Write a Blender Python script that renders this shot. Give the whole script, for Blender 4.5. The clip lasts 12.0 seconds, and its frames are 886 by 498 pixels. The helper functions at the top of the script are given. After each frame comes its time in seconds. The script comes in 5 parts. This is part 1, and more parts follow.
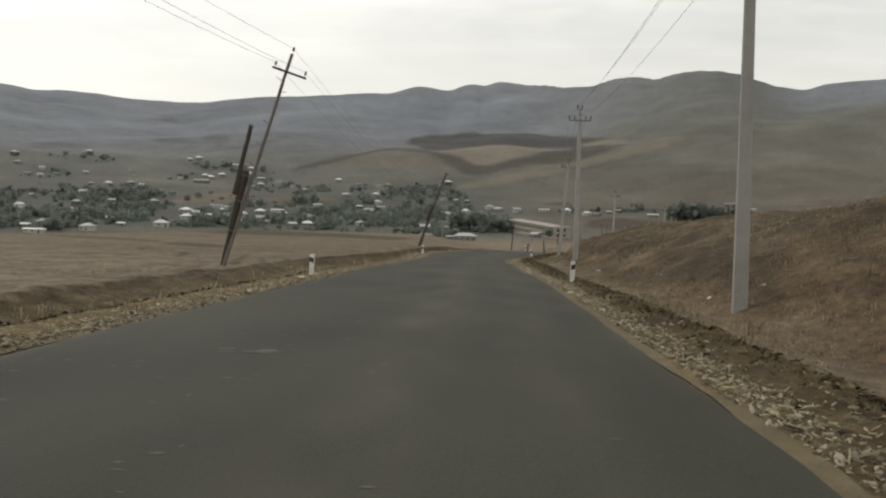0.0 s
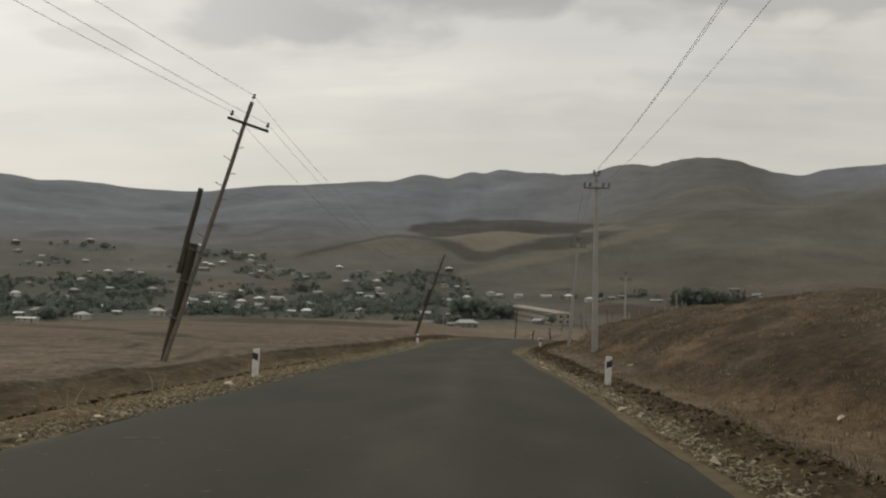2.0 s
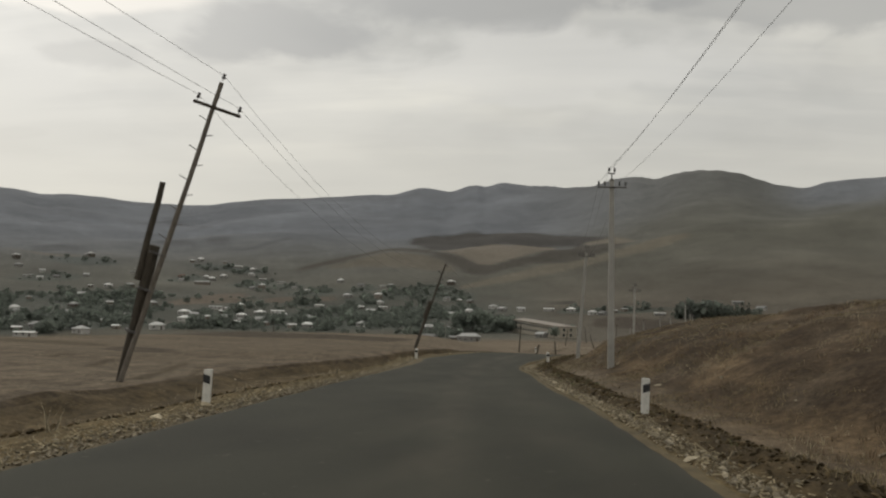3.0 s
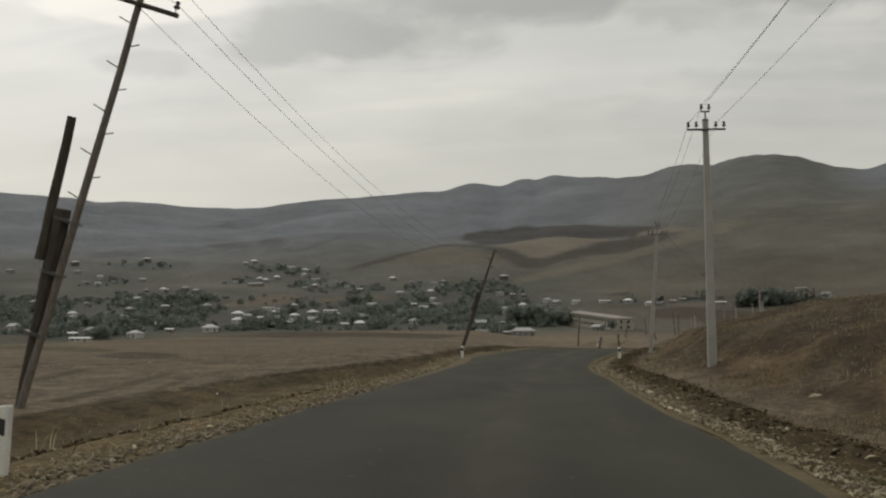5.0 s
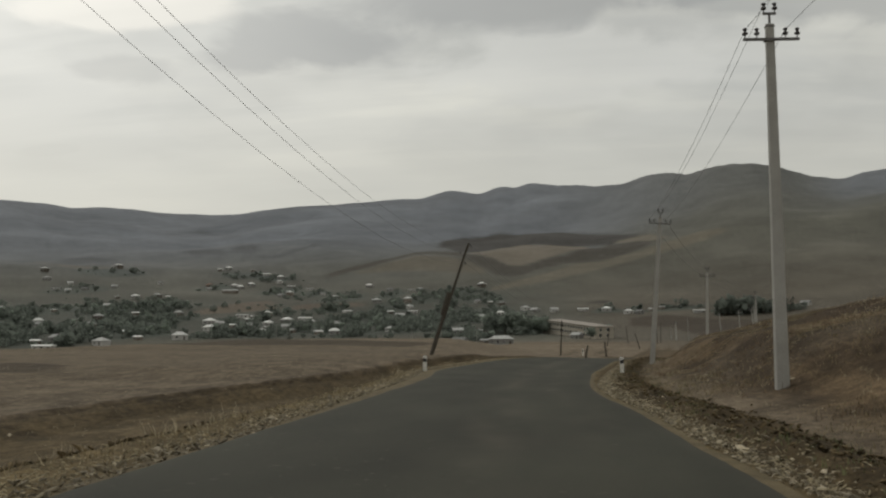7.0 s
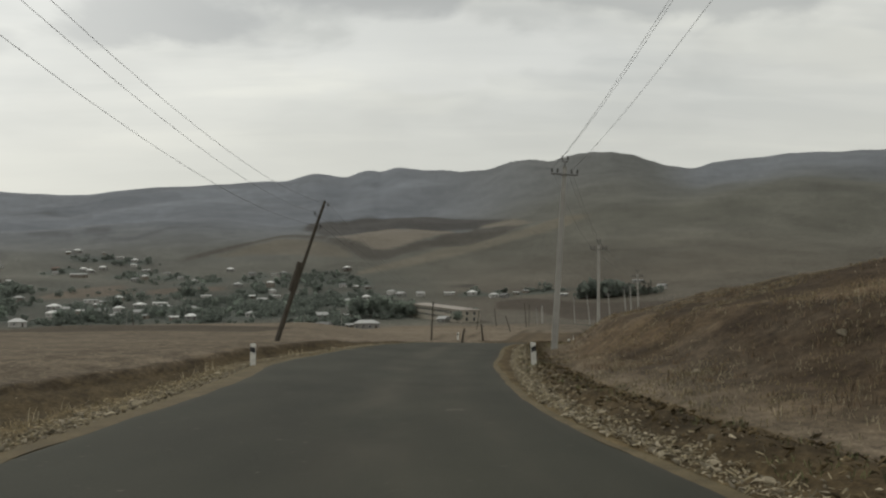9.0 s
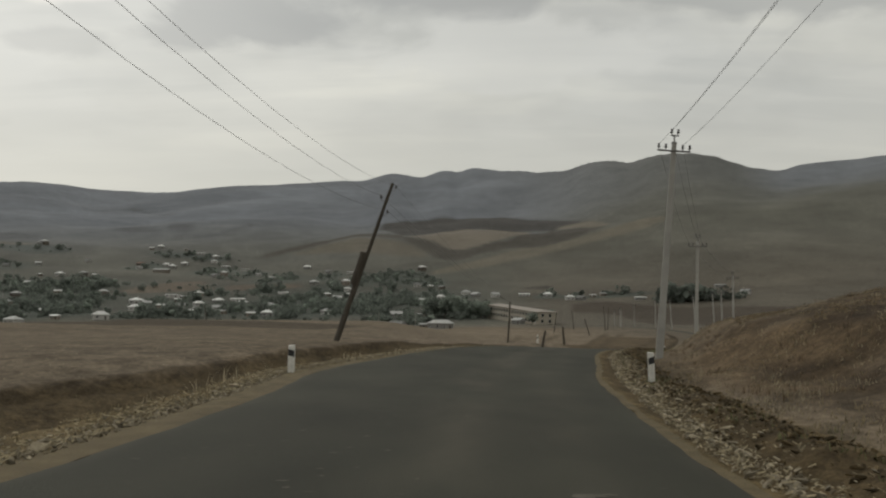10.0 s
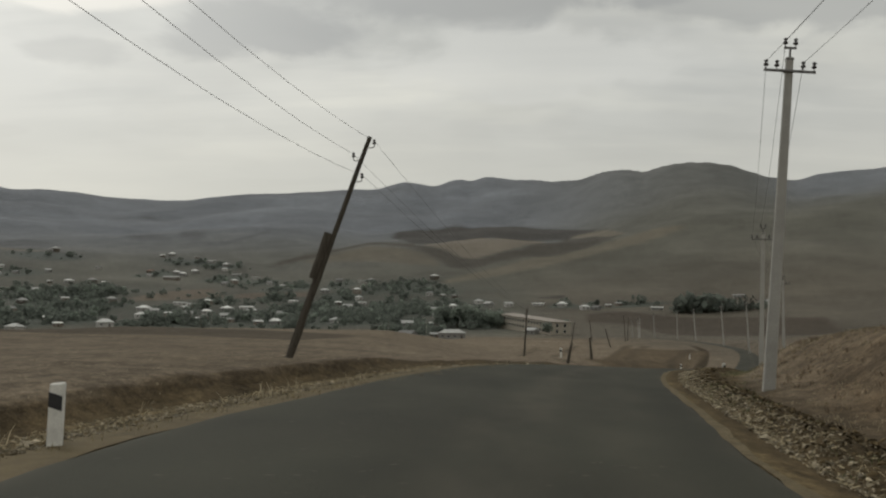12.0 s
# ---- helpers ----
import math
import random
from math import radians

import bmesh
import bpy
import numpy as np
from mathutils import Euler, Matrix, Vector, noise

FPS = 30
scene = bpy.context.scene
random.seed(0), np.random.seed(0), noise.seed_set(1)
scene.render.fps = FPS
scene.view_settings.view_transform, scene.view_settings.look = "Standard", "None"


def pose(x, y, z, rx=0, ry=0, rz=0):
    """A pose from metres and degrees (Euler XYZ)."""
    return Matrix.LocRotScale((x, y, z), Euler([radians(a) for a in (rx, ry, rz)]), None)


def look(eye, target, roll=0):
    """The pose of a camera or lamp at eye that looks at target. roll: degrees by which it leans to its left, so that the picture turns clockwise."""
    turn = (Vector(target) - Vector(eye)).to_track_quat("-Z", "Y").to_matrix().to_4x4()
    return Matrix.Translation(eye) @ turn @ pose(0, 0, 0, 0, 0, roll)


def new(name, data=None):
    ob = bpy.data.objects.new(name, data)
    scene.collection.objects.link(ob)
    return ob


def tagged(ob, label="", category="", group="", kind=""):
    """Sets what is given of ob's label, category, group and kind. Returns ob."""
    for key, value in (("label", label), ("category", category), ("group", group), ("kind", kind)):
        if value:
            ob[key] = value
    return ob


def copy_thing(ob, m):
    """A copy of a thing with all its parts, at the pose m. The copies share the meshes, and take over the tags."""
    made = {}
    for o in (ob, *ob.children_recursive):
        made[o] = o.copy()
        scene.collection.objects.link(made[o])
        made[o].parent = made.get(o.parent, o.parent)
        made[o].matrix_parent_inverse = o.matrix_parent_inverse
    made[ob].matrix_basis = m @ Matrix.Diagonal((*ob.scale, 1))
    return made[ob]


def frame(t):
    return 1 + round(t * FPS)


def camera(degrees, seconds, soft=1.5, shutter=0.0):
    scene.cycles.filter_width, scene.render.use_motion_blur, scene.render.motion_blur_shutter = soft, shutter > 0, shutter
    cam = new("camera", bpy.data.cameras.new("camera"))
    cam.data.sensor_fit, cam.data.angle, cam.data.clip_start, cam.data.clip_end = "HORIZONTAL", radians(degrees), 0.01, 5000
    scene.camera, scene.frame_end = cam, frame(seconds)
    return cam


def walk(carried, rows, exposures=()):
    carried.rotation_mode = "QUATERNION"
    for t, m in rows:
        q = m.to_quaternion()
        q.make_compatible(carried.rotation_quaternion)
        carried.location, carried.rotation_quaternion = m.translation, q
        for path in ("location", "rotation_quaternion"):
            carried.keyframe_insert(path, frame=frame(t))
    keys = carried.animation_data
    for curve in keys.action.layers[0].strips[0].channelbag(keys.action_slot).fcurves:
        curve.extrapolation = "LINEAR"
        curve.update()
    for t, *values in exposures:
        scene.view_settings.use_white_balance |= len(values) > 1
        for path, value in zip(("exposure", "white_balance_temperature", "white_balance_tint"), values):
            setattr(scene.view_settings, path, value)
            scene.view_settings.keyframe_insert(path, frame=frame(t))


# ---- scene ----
cam = camera(53.0, 12.0, soft=2.2)
# seconds, stops, kelvin, tint
EXPOSURES = [(0, .57, 6500, 10), (.5, .37, 6560, 10), (1, .27, 6600, 10), (1.5, .18, 6680, 11), (2, .08, 6720, 11), (3, .05, 6660, 10), (5, -.01, 6640, 9), (7, -.05, 6580, 8),
             (7.5, .1, 6420, 6), (9.5, .18, 6520, 8), (10, -.02, 6580, 8), (10.5, 0, 6580, 8), (12, -.02, 6560, 8)]
PATH = [
    (0, (1.183, 0.838, 1.692), (1.07, 2.834, 1.653), 1.7),
    (0.5, (1.156, 2.74, 1.693), (1.036, 4.737, 1.703), 1.7),
    (1, (1.114, 4.764, 1.682), (0.994, 6.76, 1.726), 1.7),
    (1.5, (1.075, 6.865, 1.695), (0.953, 8.858, 1.804), 1.7),
    (2, (1.031, 8.956, 1.664), (0.91, 10.946, 1.82), 1.4),
    (2.5, (0.971, 11.216, 1.648), (0.849, 13.205, 1.821), 1.3),
    (3, (0.878, 13.527, 1.654), (0.752, 15.514, 1.84), 1.3),
    (3.2, (0.828, 14.425, 1.642), (0.694, 16.412, 1.827), 1.1),
    (4.8, (0.545, 22.409, 1.547), (0.307, 24.387, 1.722), -0.1),
    (5, (0.545, 23.397, 1.563), (0.303, 25.374, 1.739), -0.2),
    (5.5, (0.493, 26.022, 1.499), (0.251, 27.999, 1.685), -0.0),
    (6, (0.378, 28.68, 1.459), (0.135, 30.656, 1.646), -0.4),
    (6.5, (0.265, 31.465, 1.433), (0.031, 33.442, 1.623), -0.5),
    (7, (0.168, 34.408, 1.42), (-0.025, 36.389, 1.614), -0.1),
    (7.5, (0.076, 37.535, 1.396), (0.096, 39.525, 1.595), 0.6),
    (7.7, (0.066, 38.827, 1.381), (0.17, 40.815, 1.572), 0.4),
    (9.3, (-0.19, 49.397, 1.153), (-0.096, 51.389, 1.307), -0.9),
    (9.5, (-0.201, 50.738, 1.145), (-0.169, 52.732, 1.297), -0.7),
    (10, (-0.209, 54.02, 1.143), (-0.271, 56.012, 1.303), 0.7),
    (10.5, (-0.183, 57.301, 1.126), (-0.261, 59.293, 1.289), 1.3),
    (11, (-0.135, 60.645, 1.121), (-0.214, 62.637, 1.282), 1.2),
    (11.5, (-0.086, 63.994, 1.131), (-0.164, 65.985, 1.304), 1.1),
    (12, (0.0, 67.43, 1.132), (-0.092, 69.42, 1.313), 1.0),
]
walk(cam, [(t, look(eye, target, roll)) for t, eye, target, roll in PATH], EXPOSURES)


# ---- the lie of the land ----
def spline(points):
    """A smooth curve through (position, value) pairs, for numbers and arrays."""
    px = np.array([p[0] for p in points], float)
    pv = np.array([p[1] for p in points], float)
    slope = np.gradient(pv, px)

    def at(q):
        q = np.clip(np.asarray(q, float), px[0], px[-1])
        i = np.clip(np.searchsorted(px, q) - 1, 0, len(px) - 2)
        h = px[i + 1] - px[i]
        s = (q - px[i]) / h
        return ((2 * s**3 - 3 * s**2 + 1) * pv[i] + (s**3 - 2 * s**2 + s) * h * slope[i]
                + (3 * s**2 - 2 * s**3) * pv[i + 1] + (s**3 - s**2) * h * slope[i + 1])
    return at


def step(a, b, q):
    s = np.clip((q - a) / (b - a), 0, 1)
    return s * s * (3 - 2 * s)


ROAD_X = spline([(-400, -.4), (0, -.45), (20, -.7), (45, -.95), (65, -.9), (80, -.2), (92, 1.8), (105, 5.6), (120, 11),
                 (135, 16.5), (150, 21.5), (165, 26.5), (204, 37.5), (257, 49.5), (301, 54), (373, 54), (430, 46), (500, 25), (560, 0)])
ROAD_Z = spline([(-400, 4.2), (-40, .62), (0, .36), (20, .2), (35, .06), (50, -.13), (65, -.22), (80, -.36), (95, -.40),
                 (106, -.42), (112, -.6), (120, -1.2), (135, -2.15), (150, -2.8), (165, -3.05), (204, -2.55), (257, -1.75), (290, -1.2), (325, -.75), (373, -.45), (450, -.5), (560, 1)])
EDGE = spline([(-400, 3.6), (15, 3.82), (27, 3.88), (33, 3.84), (40, 3.6), (46, 3.5), (53, 3.45), (59, 3.17), (64, 3.12), (68, 3.26), (73, 3.5), (79, 3.7), (83, 3.8), (88, 3.68), (92, 3.4), (98, 2.75), (105, 2.2), (112, 2.5), (121, 3.2), (132, 3.42), (560, 3.42)])
LEDGE = spline([(-400, 3.4), (30, 3.4), (50, 3.35), (58, 3.12), (67, 3.12), (73, 3.5), (77, 3.95), (82, 4.25), (88, 4.5), (96, 5.2), (103, 5.5), (112, 4.8), (125, 3.6), (560, 3.4)])
BANK = spline([(-400, 3), (-20, 4.1), (30, 3.88), (46, 3.4), (64, 3.2), (79, 3.05), (90, 2.45), (100, 2.2), (112, 2.1), (130, 2.4), (190, 2.4), (260, 1), (330, -2), (400, -3)])
CREST = spline([(-180, 2700), (-60, 2700), (-10, 2700), (-2, 2700), (3, 2620), (7, 2300), (11, 2080), (16, 2000), (25, 2000), (50, 2300), (180, 2700)])
RIDGE = spline([(-180, 7), (-60, 8), (-45, 7.6), (-30.69, 7.61), (-29.49, 7.54), (-28.25, 7.37), (-27.33, 7.53),
                (-26.07, 7.54), (-24.77, 7.51), (-23.79, 7.34), (-22.46, 7.26), (-21.11, 7.28), (-18.79, 7.4),
                (-17.68, 7.59), (-15.93, 7.86), (-12.71, 8.17), (-10.52, 8.35), (-8.69, 8.5), (-6.84, 8.62), (-6.04, 8.84),
                (-5.08, 9.07), (-4.44, 9.01), (-3.14, 8.86), (-2.03, 9.24), (-1.47, 9.29), (-0.99, 9.23), (0.12, 9.46),
                (1.31, 9.39), (2.78, 9.34), (6.08, 9.29), (6.87, 9.48), (7.59, 9.64), (8.6, 9.66), (9.67, 9.52),
                (9.95, 9.48), (10.73, 9.64), (11.78, 9.82), (12.65, 9.92), (13.68, 9.89), (14.53, 9.77), (15.54, 9.5),
                (16.37, 9.13), (17.19, 8.84), (17.84, 8.72), (18.59, 8.6), (19.13, 8.62), (20.21, 8.85), (22.47, 9.02),
                (24.04, 9.2), (25.28, 9.22), (27.6, 9.06), (40, 9.3), (60, 9.5), (180, 7)])
VALLEY = spline([(0, 0), (300, -4), (420, -4.2), (520, -2.2), (600, 2), (700, 9), (900, 28), (1200, 66), (1300, 80)])
MEADOW = spline([(-400, 4.5), (0, .5), (50, .0), (100, .05), (150, .3), (215, .75), (250, .6), (300, -1.2), (400, -4.2), (520, -2.5)])
FRONT = spline([(60, -.1), (95, -.15), (110, -.35), (138, -.95), (165, -1.85), (190, -2.5), (250, -1.9), (310, -1.35), (373, -1.15), (450, -2.2), (560, 0)])
# how far the lip between ditch and field lies from the road's middle
LIP = spline([(-400, 7.2), (14, 7.2), (24, 8.3), (33, 9.5), (41, 9.9), (48, 10.0), (55, 10.5), (60, 9.9), (65, 8.7), (74, 7.5), (85, 7.6), (94, 8.2), (103, 8.7), (112, 8.3)])
HUB = (0.0, 40.0)
# orchards and gardens of the village: middle, half widths, bushes
LOW_GREEN = ((-265, 498, 16, 27, 28), (-256, 570, 18, 73, 42), (-203, 596, 16, 41, 19), (-45, 606, 16, 70, 25), (-268, 607, 11, 81, 29), (-28, 610, 7, 50, 11), (-182, 614, 22, 40, 25),
             (-318, 641, 33, 90, 100), (-171, 644, 15, 55, 22), (-128, 658, 24, 65, 42), (43, 607, 4, 12, 2), (-310, 520, 25, 30, 36), (-366, 590, 30, 40, 45), (-406, 670, 30, 50, 40), (-450, 750, 30, 60, 30))
MID_GREEN = ((-177, 712, 17, 45, 22), (-290, 717, 13, 73, 29), (-230, 724, 17, 49, 28), (-90, 727, 26, 90, 67), (-136, 786, 33, 84, 59), (-415, 788, 23, 75, 25), (-359, 813, 26, 90, 49),
             (-360, 833, 28, 90, 76), (-39, 842, 20, 90, 45), (-75, 845, 26, 90, 63), (-198, 913, 17, 29, 13), (-140, 935, 17, 68, 25), (-5, 700, 19, 70, 44), (120, 846, 31, 16, 13), (73, 870, 10, 22, 8), (-1, 887, 6, 16, 4))
HIGH_GREEN = ((-47, 999, 18, 47, 19), (-116, 1018, 16, 46, 16), (-530, 1037, 27, 50, 20), (-81, 1038, 25, 66, 39), (-215, 1042, 22, 64, 20), (-162, 1068, 13, 57, 11), (-261, 1102, 17, 32, 10),
              (-405, 1116, 10, 16, 5), (-307, 1119, 21, 47, 17), (-396, 1138, 14, 20, 7), (-346, 1216, 22, 19, 13), (-388, 1217, 30, 20, 17), (-560, 1180, 40, 30, 10))
GREEN = LOW_GREEN + MID_GREEN + HIGH_GREEN


def ripple(x, y, size, seed):
    """Rolling unevenness of about that size, between -1 and 1, from a few crossing waves."""
    out = 0
    for k in range(5):
        a = seed * 1.7 + k * 2.399
        w = 6.283 / (size * (0.6 + .23 * k))
        out = out + np.sin((x * math.cos(a) + y * math.sin(a)) * w + seed * 3.1 + k * 1.3)
    return out / 5


def noise_grid(x, y, size, seed):
    """Smooth random unevenness of about that size, between -1 and 1."""
    px, py = x / size, y / size
    ix, iy = np.floor(px).astype(np.int64), np.floor(py).astype(np.int64)
    fx, fy = px - ix, py - iy
    fx, fy = fx * fx * (3 - 2 * fx), fy * fy * (3 - 2 * fy)

    def corner(i, j):
        h = (i * 374761393 + j * 668265263 + seed * 974634777) & 0x7FFFFFFF
        h = ((h ^ (h >> 13)) * 1274126177) & 0x7FFFFFFF
        return ((h ^ (h >> 16)) & 0xFFFF) / 32767.5 - 1
    return ((corner(ix, iy) * (1 - fx) + corner(ix + 1, iy) * fx) * (1 - fy) + (corner(ix, iy + 1) * (1 - fx) + corner(ix + 1, iy + 1) * fx) * fy)


def crumbs(x, y, size, seed, octaves=3):
    out, a = 0, 1.0
    for k in range(octaves):
        out = out + a * noise_grid(x, y, size / 2**k, seed + k)
        a *= .55
    return out / 1.7


def land(x, y):
    """Height of the ground at x, y."""
    x, y = np.asarray(x, float), np.asarray(y, float)
    xc, zc = ROAD_X(y), ROAD_Z(y)
    u = x - xc
    # the strip along the road: shoulders, ditch on one side, cut bank on the other
    left = -u
    beside = left - (LEDGE(y) - 3.4)
    z = zc - .03 - .05 * step(3.5, 4.6, beside)
    z = z - .55 * step(4.9, 6.0, beside) * (1 - step(110, 150, y))
    lip = left - LIP(y) + .12 * crumbs(x, y, 3, 61) + .05 * crumbs(x, y, .8, 62)
    z = z + (.34 * step(-1.3, -.2, lip) + .28 * step(-.2, .1, lip)) * (1 - step(110, 150, y))
    z = z - .22 * step(-.4, .2, lip) * step(18, 34, y) * (1 - step(56, 78, y)) * (1 - step(16, 40, left))
    z = z + .09 * np.exp(-((left - 5.4 + .15 * crumbs(x, y, 2, 65)) / .2) ** 2) * (1 - step(44, 60, y))
    z = z + .25 * step(9, 60, left)
    bend = step(60, 80, y) * (1 - step(112, 135, y))
    z = z + bend * (.02 * np.clip(left, 0, 5) + .35 * step(6.5, 9, left))
    v = u - EDGE(y)
    z = z - .05 * step(.1, .7, v) + .17 * step(.75, 1.25, v) * (1 - step(1.5, 2.2, v)) * (1 - step(100, 130, y))
    z = z - .12 * np.exp(-((y - 76.2) / 1.8) ** 2) * step(.6, 1.0, v) * (1 - step(2.2, 2.8, v))
    z = z + .36 * step(1.7, 4.4, v) * (1 - step(95, 112, y)) * step(26, 46, y)
    z = z - .13 * step(.5, 1.3, v) * (1 - step(38, 50, y))
    foot = np.maximum(6.3 + 1.2 * step(60, 90, y), xc + 6.8 - 1.9 * step(92, 112, y))
    run = (x - foot) / 7.0
    sharp = .15 * step(42, 62, y) + .14 * step(80, 94, y)
    rise = (.64 - sharp) * (.45 * step(0, 1, run) + .55 * np.clip(run, 0, 1)) + (.14 + sharp) * step(0, .34, run) + .22 * step(0, 2.6, run)
    z = z + np.maximum(BANK(y) - .3 * step(26, 46, y) - zc, 0) * rise * step(-60, -20, y + 0 * x)
    rough = step(5.2, 9, np.abs(u)) * (1 - step(120, 400, np.abs(u)))
    front = step(4.5, 11, left) * step(95, 112, y)
    z = z * (1 - front) + FRONT(y) * front
    z = z + rough * .16 * crumbs(x, y, 4, 1)
    z = z + rise * (.16 * ripple(x, y, 11, 3) + .15 * crumbs(x, y * .28, 2.4, 4, 3) + .12 * crumbs(x, y * .4, .8, 44, 2)) * (1 - step(130, 220, y))
    z = z + .10 * crumbs(x, y, .8, 8) * step(.6, 1.0, v) * (1 - step(1.9, 2.6, v)) * (1 - step(110, 130, y)) + .05 * crumbs(x, y, .8, 9) * step(4.4, 5.0, beside) * (1 - step(5.4, 6.2, beside)) * (1 - step(110, 130, y))
    # the far country
    dx, dy = x - HUB[0], y - HUB[1]
    r = np.hypot(dx, dy)
    az = np.degrees(np.arctan2(dx, dy))
    meadow = MEADOW(y) - .078 * np.maximum(-x - 52, 0) * step(20, 120, y) + .3 * ripple(x, y, 45, 9) * step(60, 120, r)
    side = step(8, 25, left) * (1 - step(-6, 1, az)) * step(20, 70, y)
    z = z * (1 - side) + meadow * side
    far = VALLEY(r)
    w = step(330, 560, r)
    zf = far + 4 * ripple(x, y, 260, 5) * step(520, 900, r) + 1.2 * ripple(x, y, 110, 6) * step(520, 900, r)
    reach = CREST(az)
    rr = np.clip((r - 1150) / (reach - 1150), 0, 1)
    crest = (reach + 40) * np.tan(np.radians(RIDGE(az))) + 8 + 9 * step(5, 12, az)
    lift = (crest - 80) * (rr ** 1.25 * .75 + .25 * step(0, 1, rr))
    zf = zf + lift + (22 * ripple(x, y, 520, 7) + 5 * ripple(x, y, 210, 8)) * step(1200, 1700, r) * (1 - step(.72, .97, rr))
    zf = zf + hills(x, y) * (1 - step(.6, .95, rr))
    zf = zf - 120 * step(0, 800, r - reach)
    return z * (1 - w) + zf * w


def hills(x, y):
    """Separate rounded hills on the far slope."""
    out = 0
    for hx, hy, sx, sy, h in ((-20, 1330, 190, 230, 26), (330, 1200, 210, 330, 40), (620, 1250, 260, 330, 45), (-420, 1600, 260, 260, 28)):
        out = out + h * np.exp(-((x - hx) / sx) ** 2 - ((y - hy) / sy) ** 2)
    return out

# ---- sky and light ----
world = bpy.data.worlds.new("overcast")
scene.world = world
world.use_nodes = True
wn, wl = world.node_tree.nodes, world.node_tree.links
SUN_AZ, SUN_EL = radians(-38), radians(34)
sky = wn.new("ShaderNodeTexSky")
sky.sky_type, sky.sun_disc = "NISHITA", False
sky.sun_elevation, sky.sun_rotation = SUN_EL, SUN_AZ
coord = wn.new("ShaderNodeTexCoord")
split = wn.new("ShaderNodeSeparateXYZ")
wl.new(coord.outputs["Generated"], split.inputs[0])


def wmath(op, a, b=None):
    n = wn.new("ShaderNodeMath")
    n.operation = op
    for i, v in enumerate((a, b)):
        if v is None:
            continue
        if isinstance(v, (int, float)):
            n.inputs[i].default_value = v
        else:
            wl.new(v, n.inputs[i])
    return n.outputs[0]


def wramp(src, stops):
    n = wn.new("ShaderNodeValToRGB")
    n.color_ramp.interpolation = "EASE"
    while len(n.color_ramp.elements) < len(stops):
        n.color_ramp.elements.new(.5)
    for el, (p, c) in zip(n.color_ramp.elements, stops):
        el.position, el.color = p, (*c, 1)
    wl.new(src, n.inputs[0])
    return n.outputs[0]


def wmix(kind, fac, a, b):
    n = wn.new("ShaderNodeMix")
    n.data_type, n.blend_type = "RGBA", kind
    for sock, v in ((n.inputs[0], fac), (n.inputs[6], a), (n.inputs[7], b)):
        if isinstance(v, (int, float)):
            sock.default_value = v
        elif isinstance(v, tuple):
            sock.default_value = (*v, 1)
        else:
            wl.new(v, sock)
    return n.outputs[2]


lift = wmath("ADD", wmath("MAXIMUM", split.outputs[2], 0.0), 0.16)
deck = wn.new("ShaderNodeCombineXYZ")
wl.new(wmath("DIVIDE", split.outputs[0], lift), deck.inputs[0])
wl.new(wmath("DIVIDE", split.outputs[1], lift), deck.inputs[1])


def cloud(scale, detail, offset, stretch=(1, 1, 1)):
    m = wn.new("ShaderNodeMapping")
    m.inputs["Location"].default_value, m.inputs["Scale"].default_value = offset, stretch
    wl.new(deck.outputs[0], m.inputs[0])
    n = wn.new("ShaderNodeTexNoise")
    n.inputs["Scale"].default_value, n.inputs["Detail"].default_value, n.inputs["Roughness"].default_value = scale, detail, .52
    n.inputs["Distortion"].default_value = .25
    wl.new(m.outputs[0], n.inputs["Vector"])
    return n.outputs["Fac"]


layer = wramp(cloud(.75, 5, (1.4, 5.3, 0)), [(.36, (.57, .572, .55)), (.47, (.62, .62, .59)), (.56, (.655, .65, .61)), (.68, (.72, .712, .66))])
bellies = wramp(cloud(1.7, 4, (7.4, 4.2, 2)), [(.36, (.70, .705, .71)), (.55, (1, 1, 1))])
clouds = wmix("MULTIPLY", .4, layer, bellies)
# long soft bands that lie across the sky
bands = wramp(cloud(2.0, 4, (.3, 2.1, 6), (.45, 1.7, 1)), [(.36, (.80, .81, .82)), (.5, (.95, .95, .95)), (.64, (1.12, 1.11, 1.08))])
clouds = wmix("MULTIPLY", .8, clouds, bands)
# heavier banks of cloud over the valley
fray = wmath("MULTIPLY", wmath("SUBTRACT", cloud(3.4, 6, (3.1, 1.2, 4)), .5), 2.1)
GREY = (.345, .35, .345)
for cx, cy, ax, ay, depth, tone in ((.14, 2.12, .5, .26, .4, (.70, .695, .66)), (-.84, 1.72, .24, .13, .36, (.84, .80, .73)), (-.49, 1.96, .27, .19, .50, GREY), (-.07, 1.75, .40, .19, .46, GREY), (.64, 1.74, .40, .22, .36, GREY), (-1.0, 1.97, .15, .10, .34, GREY), (-1.38, 2.44, .14, .06, .25, GREY)):
    px, py = (wmath("DIVIDE", wmath("SUBTRACT", wmath("DIVIDE", split.outputs[i], lift), c), a) for i, c, a in ((0, cx, ax), (1, cy, ay)))
    far = wmath("ADD", wmath("SQRT", wmath("ADD", wmath("MULTIPLY", px, px), wmath("MULTIPLY", py, py))), fray)
    clouds = wmix("MIX", wramp(far, [(.55, (depth * 1.6,) * 3), (.98, (0, 0, 0))]), clouds, tone)
# lighter and warmer towards the horizon, where the cloud deck thins out
low = wramp(split.outputs[2], [(.0, (.60, .58, .515)), (.16, (.62, .605, .545)), (.34, (.66, .65, .60)), (.6, (.66, .655, .62))])
clouds = wmix("MIX", wramp(split.outputs[2], [(.12, (.85, .85, .85)), (.32, (.05, .05, .05))]), clouds, low)
